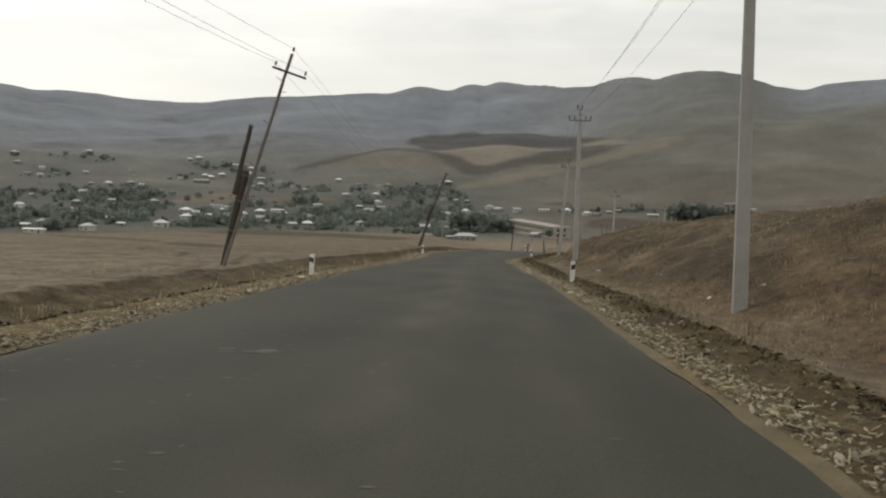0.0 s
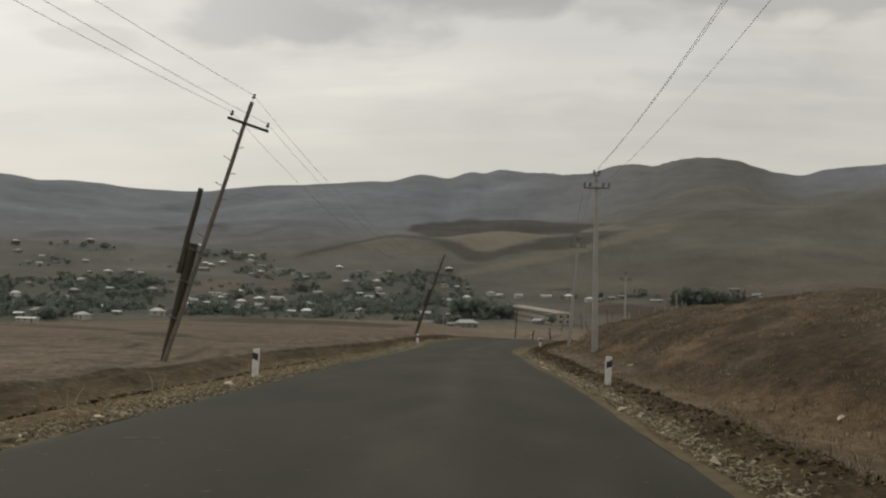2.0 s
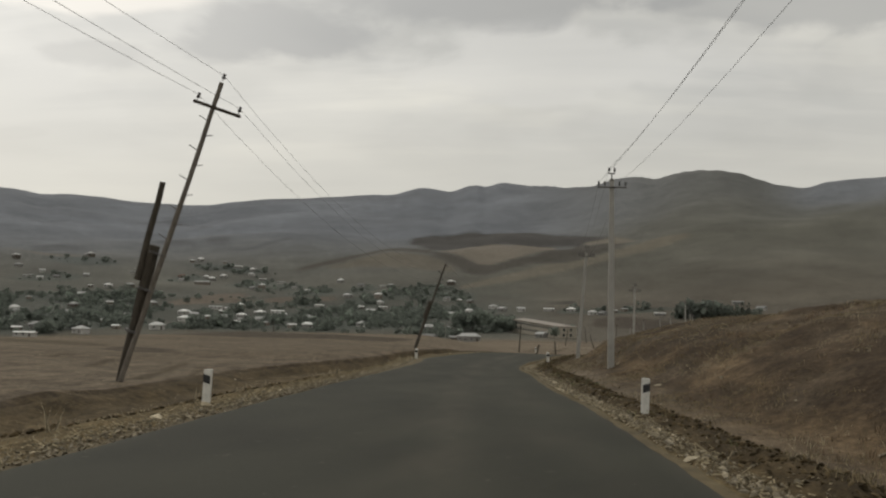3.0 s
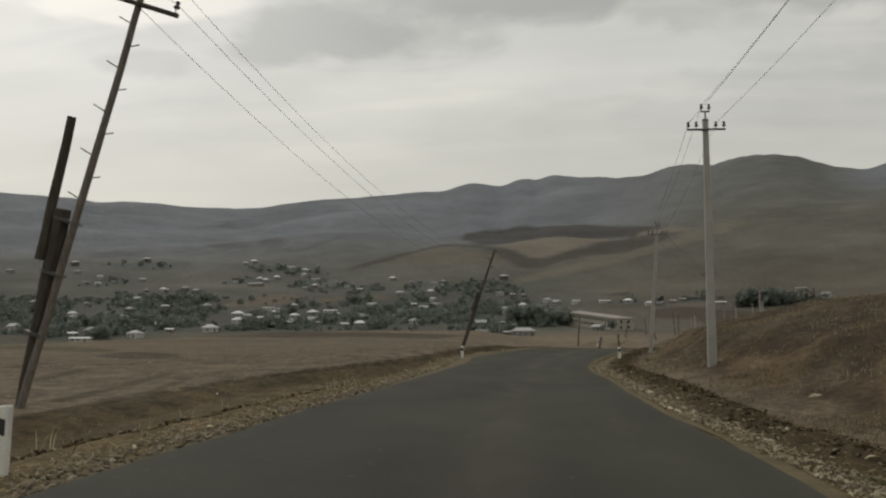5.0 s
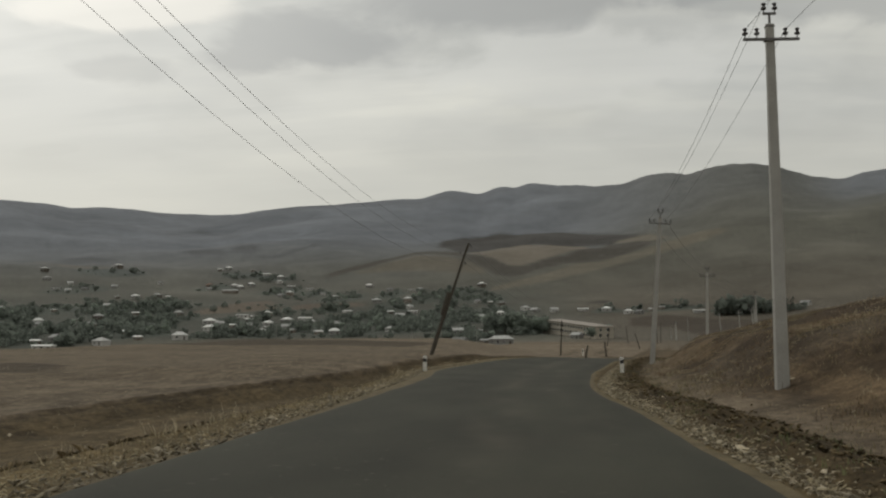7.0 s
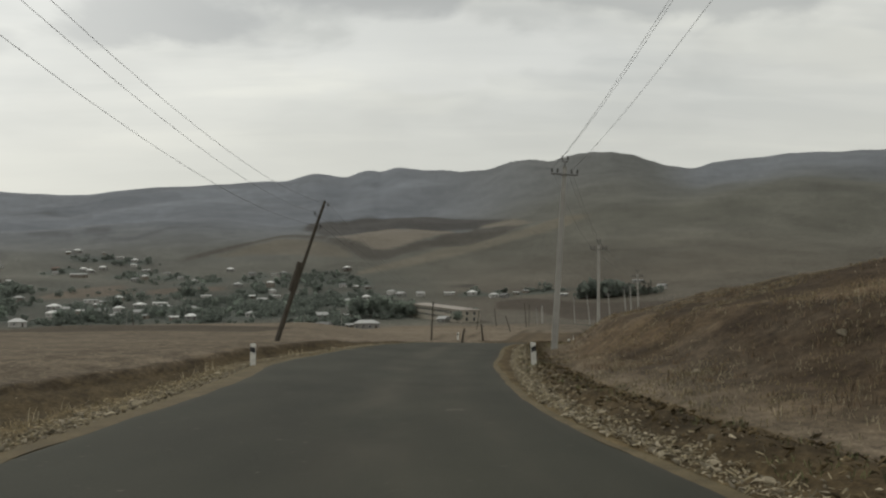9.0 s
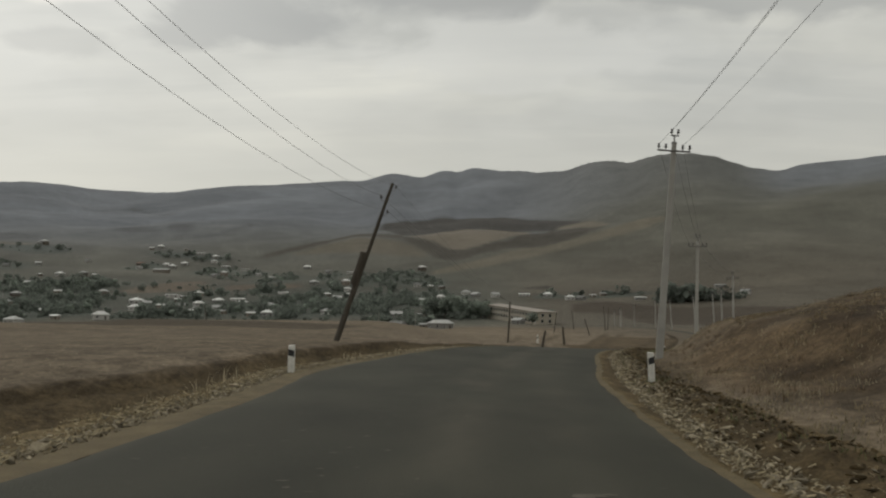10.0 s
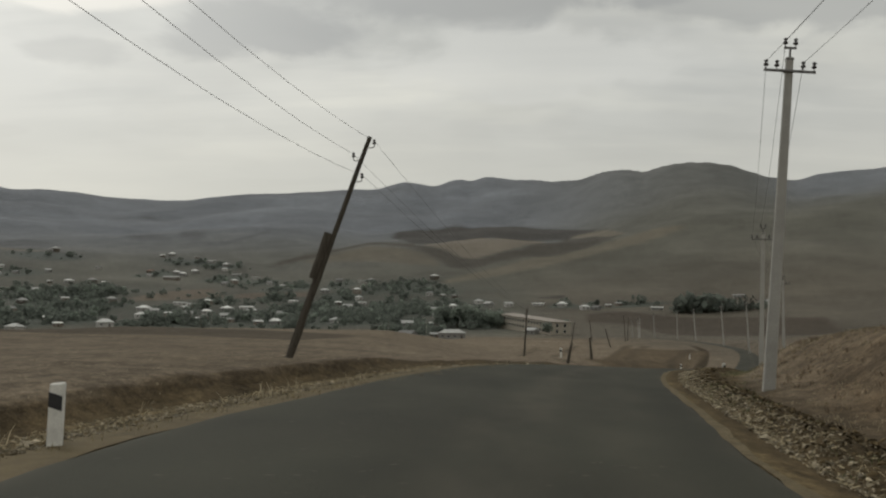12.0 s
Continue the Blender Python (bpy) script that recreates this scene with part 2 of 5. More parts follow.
# the sun's glow through the deck
glow = wn.new("ShaderNodeVectorMath")
glow.operation = "DOT_PRODUCT"
wl.new(coord.outputs["Generated"], glow.inputs[0])
glow.inputs[1].default_value = (math.sin(SUN_AZ) * math.cos(SUN_EL), math.cos(SUN_AZ) * math.cos(SUN_EL), math.sin(SUN_EL))
halo = wmath("POWER", wmath("MAXIMUM", glow.outputs["Value"], 0.0), 13.0)
clouds = wmix("ADD", wmath("MULTIPLY", halo, .55), clouds, (1, .98, .92))
back = wn["Background"]
blue = wn.new("ShaderNodeVectorMath")
blue.operation = "SCALE"
blue.inputs["Scale"].default_value = .08
wl.new(sky.outputs[0], blue.inputs[0])
wl.new(wmix("MIX", .94, blue.outputs[0], clouds), back.inputs["Color"])
back.inputs["Strength"].default_value = .94

sun_data = bpy.data.lights.new("sun", "SUN")
sun_data.energy, sun_data.angle, sun_data.color = .6, radians(25), (1, .96, .9)
sun_lamp = new("sun", sun_data)
sun_lamp.matrix_world = look((-60 * math.sin(-SUN_AZ), 60 * math.cos(SUN_AZ), 60 * math.tan(SUN_EL)), (0, 0, 0))


# ---- materials ----
def material(name, base, rough=.9, vary=.25, scale=4.0, fine=40.0, bump=.2, metal=0.0, attr="", island=0.0, spec=.3, stretch=(1, 1, 1), random=0.0, dist=.02):
    """Base colour with mottling at two scales, a fine relief and a little change from piece to piece."""
    m = bpy.data.materials.new(name)
    m.use_nodes = True
    n, l = m.node_tree.nodes, m.node_tree.links
    bsdf = n["Principled BSDF"]
    bsdf.inputs["Roughness"].default_value, bsdf.inputs["Metallic"].default_value = rough, metal
    bsdf.inputs["Specular IOR Level"].default_value = spec
    tc, mp = n.new("ShaderNodeTexCoord"), n.new("ShaderNodeMapping")
    mp.inputs["Scale"].default_value = stretch
    l.new(tc.outputs["Object"], mp.inputs[0])

    def grain(s, detail):
        t = n.new("ShaderNodeTexNoise")
        t.inputs["Scale"].default_value, t.inputs["Detail"].default_value = s, detail
        l.new(mp.outputs[0], t.inputs["Vector"])
        return t.outputs["Fac"]

    def mult(a, lo, hi, fac):
        r = n.new("ShaderNodeMapRange")
        r.inputs["To Min"].default_value, r.inputs["To Max"].default_value = lo, hi
        r.inputs["From Min"].default_value, r.inputs["From Max"].default_value = .25, .75
        l.new(fac, r.inputs["Value"])
        v = n.new("ShaderNodeVectorMath")
        v.operation = "SCALE"
        l.new(a, v.inputs[0])
        l.new(r.outputs[0], v.inputs["Scale"])
        return v.outputs[0]

    if attr:
        a = n.new("ShaderNodeAttribute")
        a.attribute_name = attr
        col = a.outputs["Color"]
    else:
        a = n.new("ShaderNodeRGB")
        a.outputs[0].default_value = (*base, 1)
        col = a.outputs[0]
    big, small = grain(scale, 5), grain(fine, 6)
    col = mult(col, 1 - vary, 1 + vary, big)
    col = mult(col, 1 - vary * .8, 1 + vary * .8, small)
    if island:
        g = n.new("ShaderNodeNewGeometry")
        col = mult(col, 1 - island * 2, 1 + island * 2, g.outputs["Random Per Island"])
    if random:
        o = n.new("ShaderNodeObjectInfo")
        col = mult(col, 1 - random * 2, 1 + random * 2, o.outputs["Random"])
    l.new(col, bsdf.inputs["Base Color"])
    if bump:
        b = n.new("ShaderNodeBump")
        b.inputs["Strength"].default_value, b.inputs["Distance"].default_value = bump, dist
        l.new(small, b.inputs["Height"])
        l.new(b.outputs[0], bsdf.inputs["Normal"])
    return m


def ground_material():
    """Earth and dry grass: cover colours from the mesh, mottled from clods to whole slopes."""
    m = bpy.data.materials.new("earth")
    m.use_nodes = True
    n, l = m.node_tree.nodes, m.node_tree.links
    bsdf = n["Principled BSDF"]
    bsdf.inputs["Roughness"].default_value = 1
    bsdf.inputs["Specular IOR Level"].default_value = .1
    tc = n.new("ShaderNodeTexCoord")
    at = n.new("ShaderNodeAttribute")
    at.attribute_name = "cover"
    col = at.outputs["Color"]
    for s, d, amount, stretch in ((.0035, 4, .20, (1, .8, 1)), (.03, 5, .11, (1, .9, 1)), (.35, 6, .24, (1, 1, 1)), (1.6, 6, .32, (1, .4, 1)), (6.0, 5, .40, (1, .5, 1)), (22.0, 4, .36, (1, 1, 1))):
        mp, t = n.new("ShaderNodeMapping"), n.new("ShaderNodeTexNoise")
        mp.inputs["Scale"].default_value = stretch
        t.inputs["Scale"].default_value, t.inputs["Detail"].default_value, t.inputs["Roughness"].default_value = s, d, .6
        l.new(tc.outputs["Object"], mp.inputs[0])
        l.new(mp.outputs[0], t.inputs["Vector"])
        r = n.new("ShaderNodeMapRange")
        r.inputs["From Min"].default_value, r.inputs["From Max"].default_value = .3, .7
        r.inputs["To Min"].default_value, r.inputs["To Max"].default_value = 1 - amount, 1 + amount
        l.new(t.outputs["Fac"], r.inputs["Value"])
        v = n.new("ShaderNodeVectorMath")
        v.operation = "SCALE"
        l.new(col, v.inputs[0])
        l.new(r.outputs[0], v.inputs["Scale"])
        col = v.outputs[0]
        last = t.outputs["Fac"] if s < 10 else last
    l.new(col, bsdf.inputs["Base Color"])
    b = n.new("ShaderNodeBump")
    b.inputs["Strength"].default_value, b.inputs["Distance"].default_value = .6, .12
    l.new(last, b.inputs["Height"])
    l.new(b.outputs[0], bsdf.inputs["Normal"])
    return m


def asphalt_material():
    m = material("asphalt", (.0370, .0372, .0268), .88, .36, .35, 60, .4, spec=.18, stretch=(1, .5, 1))
    n, l = m.node_tree.nodes, m.node_tree.links
    bsdf = n["Principled BSDF"]
    # dust lies along the middle and the edges, wheel tracks are darker
    at = n.new("ShaderNodeAttribute")
    at.attribute_name = "dust"
    t = n.new("ShaderNodeTexNoise")
    t.inputs["Scale"].default_value, t.inputs["Detail"].default_value = 1.1, 7
    tc, mp = n.new("ShaderNodeTexCoord"), n.new("ShaderNodeMapping")
    mp.inputs["Scale"].default_value = (1, .3, 1)
    l.new(tc.outputs["Object"], mp.inputs[0])
    l.new(mp.outputs[0], t.inputs["Vector"])
    r = n.new("ShaderNodeMapRange")
    r.inputs["From Min"].default_value, r.inputs["From Max"].default_value = .3, .75
    l.new(t.outputs["Fac"], r.inputs["Value"])
    mu = n.new("ShaderNodeMath")
    mu.operation = "MULTIPLY"
    l.new(r.outputs[0], mu.inputs[0])
    l.new(at.outputs["Fac"], mu.inputs[1])
    mix = n.new("ShaderNodeMix")
    mix.data_type = "RGBA"
    l.new(mu.outputs[0], mix.inputs[0])
    l.new(bsdf.inputs["Base Color"].links[0].from_socket, mix.inputs[6])
    mix.inputs[7].default_value = (.115, .101, .077, 1)
    l.new(mix.outputs[2], bsdf.inputs["Base Color"])
    return m


EARTH = ground_material()
ASPHALT = asphalt_material()
GRAVEL = material("gravel", (.122, .094, .050), .95, .3, 2.5, 45, .8)
STONE = material("stone", (.35, .30, .215), .9, .22, 6, 50, .4, island=.18, random=.2)
CLOD = material("earth_clod", (.098, .074, .042), 1, .25, 6, 50, .6, island=.3, spec=.1)
CONCRETE = material("concrete", (.34, .33, .305), .85, .14, 1.5, 30, .25, random=.08)
WHITE = material("white_paint", (.70, .685, .64), .75, .16, 7, 50, .25)
BLACK = material("black_paint", (.035, .035, .037), .6, .2, 9, 60, .1)
WOOD = material("old_wood", (.075, .065, .052), .95, .35, 3, 30, .6, stretch=(6, 6, .5))
WOOD_PALE = material("bleached_wood", (.19, .17, .145), .95, .35, 3, 30, .6, stretch=(6, 6, .5))
STEEL = material("steel", (.16, .155, .15), .6, .25, 6, 40, .1, metal=.5)
CERAMIC = material("ceramic", (.05, .045, .045), .3, .1, 9, 40, 0, spec=.5)
WIRE = material("wire", (.16, .16, .16), .7, .1, 1, 10, 0)
CHIP = material("pale_chip", (.255, .215, .140), .95, .2, .8, 20, 0, island=.25)
STRAW = material("straw", (.150, .130, .090), .95, .2, .8, 20, 0, island=.25)
GREEN_WEED = material("green_weed", (.062, .066, .032), .95, .2, .8, 20, 0, island=.25)
WEED = material("dry_weed", (.105, .086, .052), .95, .2, .8, 20, 0, island=.25)
DEAD = material("dead_weed", (.075, .055, .036), .95, .2, .8, 20, 0, island=.25)
# leaf colours lifted and greyed to hold the haze over the village
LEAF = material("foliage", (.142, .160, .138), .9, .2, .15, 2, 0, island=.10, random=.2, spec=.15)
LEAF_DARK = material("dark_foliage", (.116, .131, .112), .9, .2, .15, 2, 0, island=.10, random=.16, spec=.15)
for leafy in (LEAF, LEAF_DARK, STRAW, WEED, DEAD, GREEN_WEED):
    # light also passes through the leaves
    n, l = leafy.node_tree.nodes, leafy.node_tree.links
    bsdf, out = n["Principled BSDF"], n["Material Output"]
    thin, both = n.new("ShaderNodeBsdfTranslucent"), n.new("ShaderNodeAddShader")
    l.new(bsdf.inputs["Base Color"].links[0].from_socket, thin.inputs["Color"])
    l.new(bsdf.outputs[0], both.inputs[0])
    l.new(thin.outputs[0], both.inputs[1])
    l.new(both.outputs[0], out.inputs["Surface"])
BARK = material("bark", (.10, .085, .07), .95, .3, 3, 20, .4)
SCHOOL_WALL = material("cream_plaster", (.38, .345, .285), .9, .1, .6, 6, .1)
PLASTER = material("plaster", (.36, .35, .33), .9, .1, .6, 6, .1, random=.16)
STONEWALL = material("tuff_wall", (.17, .145, .12), .9, .15, .8, 8, .2, random=.2)
ROOF_PALE = material("slate_sheet_roof", (.56, .56, .54), .8, .14, .5, 5, .2, random=.2)
ROOF_GREY = material("grey_sheet_roof", (.32, .32, .31), .8, .2, .5, 5, .2, random=.2)
ROOF_TAN = material("faded_roof", (.33, .295, .26), .85, .2, .5, 5, .2)
ROOF_RUST = material("rusty_roof", (.22, .125, .095), .85, .25, .5, 5, .2, random=.2)
PANE = material("window_glass", (.03, .034, .038), .15, .1, 1, 5, 0, spec=.6)
FRAME = material("window_frame", (.5, .49, .47), .7, .1, 4, 20, 0)


# ---- builders ----
def link(name, bm, mat, parent=None, label="", smooth=False):
    me = bpy.data.meshes.new(name)
    bm.to_mesh(me)
    bm.free()
    me.materials.append(mat)
    if smooth:
        me.polygons.foreach_set("use_smooth", [True] * len(me.polygons))
    ob = new(name, me)
    if parent:
        ob.parent = parent
    if label:
        ob["label"] = label
    return ob


def part(name, bm, mat, parent, label="", smooth=False):
    return link(name, bm, mat, parent, label, smooth)


def box(bm, x, y, z, sx, sy, sz, bevel=0.0, turn=None):
    """A block with its middle at x, y, z, edges rounded by bevel."""
    made = bmesh.ops.create_cube(bm, size=1)["verts"]
    bmesh.ops.scale(bm, vec=(sx, sy, sz), verts=made)
    if bevel:
        edges = list({e for v in made for e in v.link_edges})
        made = bmesh.ops.bevel(bm, geom=edges, offset=bevel, segments=1, affect="EDGES")["verts"]
        made = list({v for v in bm.verts if v.is_valid and v in set(made)})
    m = Matrix.Translation((x, y, z)) @ (turn or Matrix.Identity(4))
    bmesh.ops.transform(bm, matrix=m, verts=made)
    return made


def tube(bm, points, radii, sides=8, caps=True, squash=1.0):
    """A tapered tube along points."""
    rings = []
    for i, p in enumerate(points):
        p = Vector(p)
        a, b = Vector(points[max(i - 1, 0)]), Vector(points[min(i + 1, len(points) - 1)])
        d = (b - a).normalized()
        side = d.cross(Vector((0, 1, 0)) if abs(d.y) < .9 else Vector((1, 0, 0))).normalized()
        up = side.cross(d)
        r = radii[i] if isinstance(radii, (list, tuple)) else radii
        rings.append([bm.verts.new(p + (side * math.cos(k * 6.2832 / sides) + up * squash * math.sin(k * 6.2832 / sides)) * r) for k in range(sides)])
    for a, b in zip(rings, rings[1:]):
        for k in range(sides):
            bm.faces.new((a[k], a[(k + 1) % sides], b[(k + 1) % sides], b[k]))
    if caps:
        bm.faces.new(rings[0][::-1])
        bm.faces.new(rings[-1])
    bmesh.ops.recalc_face_normals(bm, faces=bm.faces)


def empty(name, m, label, category, group=""):
    ob = new(name)
    ob.empty_display_size = .2
    ob.matrix_basis = m
    return tagged(ob, label, category, group)


def ground(x, y):
    return float(land(x, y))


def sheet(name, xs, ys, colour, mat, kind="structure", lift_by=0.0, label=""):
    """A mesh over a grid of places, lying on the land; colour(x, y) gives its cover."""
    z = land(xs, ys) + lift_by
    h, w = xs.shape
    co = np.stack([xs, ys, z], -1).reshape(-1, 3)
    i = np.arange(h * w).reshape(h, w)
    quads = np.stack([i[:-1, :-1], i[:-1, 1:], i[1:, 1:], i[1:, :-1]], -1).reshape(-1, 4)
    me = bpy.data.meshes.new(name)
    me.vertices.add(len(co))
    me.vertices.foreach_set("co", co.ravel())
    me.loops.add(quads.size)
    me.loops.foreach_set("vertex_index", quads.ravel().astype(np.int32))
    me.polygons.add(len(quads))
    me.polygons.foreach_set("loop_start", np.arange(0, quads.size, 4, dtype=np.int32))
    me.polygons.foreach_set("use_smooth", np.ones(len(quads), bool))
    me.update(calc_edges=True)
    if colour is not None:
        at = me.color_attributes.new("cover", "FLOAT_COLOR", "POINT")
        c = np.ones((h * w, 4), np.float32)
        c[:, :3] = colour(xs, ys).reshape(-1, 3)
        at.data.foreach_set("color", c.ravel())
    me.materials.append(mat)
    ob = new(name, me)
    return tagged(ob, label, kind=kind)


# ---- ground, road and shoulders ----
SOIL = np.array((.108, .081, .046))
# dark soil of the windrow, also used to paint shade along ditch edges
SOIL_AND_SHADE = np.array((.060, .044, .025))
OLIVE = np.array((.053, .038, .025))
DUG = np.array((.088, .064, .034))
GARDEN = np.array((.088, .097, .084))
TAN = np.array((.163, .130, .093))
BROWN = np.array((.120, .085, .051))
SHOULDER = np.array((.140, .105, .055))
EAST_FIELD = np.array((.117, .101, .080))
SCRUB = np.array((.120, .116, .098))
# far slopes, with the haze of distance mixed into their colour
HAZY_BLUE_UPLAND = np.array((.172, .183, .202))
HAZY_BROWN_UPLAND = np.array((.150, .151, .144))


FIELDS = (
    # dark field edge along the hill's brow
    (((-283, 1248), (-254, 1294), (-221, 1333), (-198, 1398), (-180, 1460), (-138, 1404), (-101, 1378)),
     ((-279, 1233), (-249, 1271), (-217, 1307), (-192, 1359), (-173, 1408), (-135, 1372), (-97, 1331)), (0.088, 0.08, 0.068)),
    # pale brown rounded field on the hillside
    (((-244, 1266), (-216, 1302), (-190, 1346), (-171, 1392), (-123, 1342), (-86, 1291), (-59, 1232)),
     ((-243, 1260), (-209, 1266), (-178, 1266), (-153, 1254), (-120, 1230), (-88, 1215), (-58, 1203)), (0.138, 0.124, 0.1)),
    # large dark ploughed field on the hillside
    (((-153, 1535), (-143, 1774), (-56, 1834), (35, 1795), (98, 1713), (152, 1658), (195, 1513)),
     ((-153, 1529), (-111, 1392), (-59, 1387), (0, 1527), (79, 1546), (132, 1548), (190, 1507)), (0.074, 0.070, 0.066)),
    # dark hollow below the ploughed field
    (((-100, 1364), (-55, 1299), (-25, 1243), (2, 1250), (25, 1279), (67, 1317), (132, 1542), (199, 1377)),
     ((-97, 1327), (-59, 1236), (-34, 1173), (-13, 1171), (17, 1222), (56, 1243), (128, 1273), (196, 1358)), (0.085, 0.078, 0.067)),
    # pale stubble field on the hillside
    (((-89, 1367), (-58, 1373), (-26, 1489), (0, 1523), (50, 1542), (97, 1537)),
     ((-89, 1358), (-55, 1301), (-23, 1243), (-2, 1253), (25, 1281), (84, 1345)), (0.205, 0.180, 0.147)),
    # pale strip beside the ploughed field
    (((146, 1559), (171, 1549), (194, 1506), (209, 1396)),
     ((145, 1547), (164, 1487), (178, 1383), (205, 1371)), (0.168, 0.150, 0.121)),
    # pale grassy strip on the hillside
    (((-45, 1093), (9, 1170), (55, 1228), (102, 1252), (154, 1291), (189, 1313), (234, 1335), (273, 1320)),
     ((-44, 1066), (9, 1115), (52, 1155), (98, 1199), (146, 1231), (180, 1252), (231, 1272), (276, 1299)), (0.155, 0.139, 0.110)),
    # dark ploughed field in front of the grove
    (((83, 783), (116, 794), (140, 754), (163, 728), (197, 717), (240, 705)),
     ((75, 714), (101, 698), (107, 610), (125, 586), (157, 586), (215, 600)), (0.080, 0.066, 0.052)),
    # burnt strip above the village
    (((80, 952), (65, 941), (53, 938)), ((78, 927), (64, 932), (53, 934)), (0.06, 0.056, 0.05)),
    # dark scrub line on the mountain side
    (((-452, 1394), (-390, 1404), (-370, 1554)),
     ((-437, 1377), (-380, 1384), (-360, 1532)), (0.118, 0.121, 0.126)),
    # dark scrub patch on the mountain side
    (((-497, 1477), (-477, 1497), (-455, 1497)),
     ((-479, 1431), (-452, 1421), (-434, 1424)), (0.118, 0.121, 0.126)),
    # dark scrub patch on the mountain side
    (((-724, 1341), (-700, 1376), (-645, 1357)),
     ((-648, 1211), (-654, 1297), (-583, 1234)), (0.118, 0.121, 0.126)),
    # dark scrub patch on the mountain side
    (((-572, 1445), (-540, 1480), (-502, 1456)),
     ((-555, 1417), (-522, 1417), (-490, 1421)), (0.118, 0.121, 0.126)),
    # dark scrub patch on the mountain side
    (((-791, 1904), (-776, 2071), (-611, 1853)),
     ((-776, 1884), (-767, 2048), (-601, 1822)), (0.118, 0.121, 0.126)),
    # pale dirt track across the slope
    (((-744, 1311), (-651, 1232), (-585, 1213)),
     ((-722, 1273), (-634, 1201), (-579, 1200)), (0.16, 0.145, 0.12)),
    # bare brown field among the village gardens
    (((-310, 835), (-306, 917), (-291, 1010)),
     ((-296, 813), (-273, 856), (-246, 897)), (0.125, 0.104, 0.082)),
    # bare brown field among the village gardens
    (((-246, 940), (-217, 974), (-183, 990)),
     ((-235, 900), (-205, 923), (-172, 967)), (0.118, 0.098, 0.078)),
    # dark fallow strip on the field crest
    (((-78, 212), (-55, 205), (-32, 188), (-13, 160)),
     ((-60, 150), (-45, 146), (-30, 140), (-13, 130)), (0.085, 0.068, 0.048)),
    # dark bare patch in the stubble field
    (((-26, 73), (-28, 81), (-22, 76)),
     ((-24, 70), (-21, 69), (-21, 73)), (0.088, 0.07, 0.05)),
    # plough streaks in the stubble
    (((-11.4, 44.5), (-13.0, 50.3), (-15.1, 59.3)), ((-12.1, 44.4), (-13.6, 50.4), (-15.5, 59.4)), (0.092, 0.072, 0.046)),
    (((-16.6, 51.8), (-18.0, 55.9), (-19.4, 60.2)), ((-17.2, 51.7), (-18.7, 56), (-20.0, 60.3)), (0.092, 0.072, 0.046)),
    (((-22.2, 59.2), (-22.7, 61), (-23.2, 63.3)), ((-22.9, 59.1), (-23.4, 61), (-23.8, 63.4)), (0.092, 0.072, 0.046)),
    (((-10.3, 45.8), (-11.7, 51), (-13.4, 56.7)), ((-10.8, 45.7), (-12.2, 51.1), (-13.8, 56.8)), (0.1, 0.078, 0.05)),
    (((-30, 84), (-38, 93), (-48, 100)), ((-29, 80), (-38, 86), (-49, 94)), (0.1, 0.08, 0.052)),
    # bare brown slope above the lower road
    (((8, 140), (15, 185), (29, 250)), ((15, 140), (27.5, 185), (43, 240)), (0.112, 0.084, 0.053)),
    # wheel tracks across the field beyond the crest
    (((14, 150), (21, 200), (36, 270)), ((14.7, 150), (21.8, 199), (37, 268)), (0.08, 0.062, 0.04)),
    (((12, 150), (18.6, 200), (33, 275)), ((12.6, 150), (19.3, 199), (34, 273)), (0.085, 0.066, 0.042)),
    (((16, 140), (25, 190), (41, 250)), ((16.9, 140), (26.2, 189), (42.5, 248)), (0.075, 0.057, 0.036)),
    (((6, 150), (9, 190), (20, 260)), ((6.6, 150), (9.8, 190), (21, 259)), (0.098, 0.076, 0.05)),
    (((2, 150), (3.5, 185), (10, 240)), ((2.6, 150), (4.2, 185), (11, 239)), (0.102, 0.08, 0.053)),
)


def inside(x, y, loop):
    """Which of the places lie within a closed loop."""
    hit = np.zeros(x.shape, bool)
    for (ax, ay), (bx, by) in zip(loop, np.roll(loop, -1, 0)):
        if ay != by:
            hit ^= ((ay > y) != (by > y)) & (x < (bx - ax) * (y - ay) / (by - ay) + ax)
    return hit


def field_loop(upper, lower):
    t, edges = np.linspace(0, 1, 30), []
    for points in (upper, lower):
        q = np.array(points, float)
        k = np.linspace(0, 1, len(q))
        edges.append(np.stack([spline(list(zip(k, q[:, 0])))(t), spline(list(zip(k, q[:, 1])))(t)], -1))
    return np.concatenate([edges[0], edges[1][::-1]])


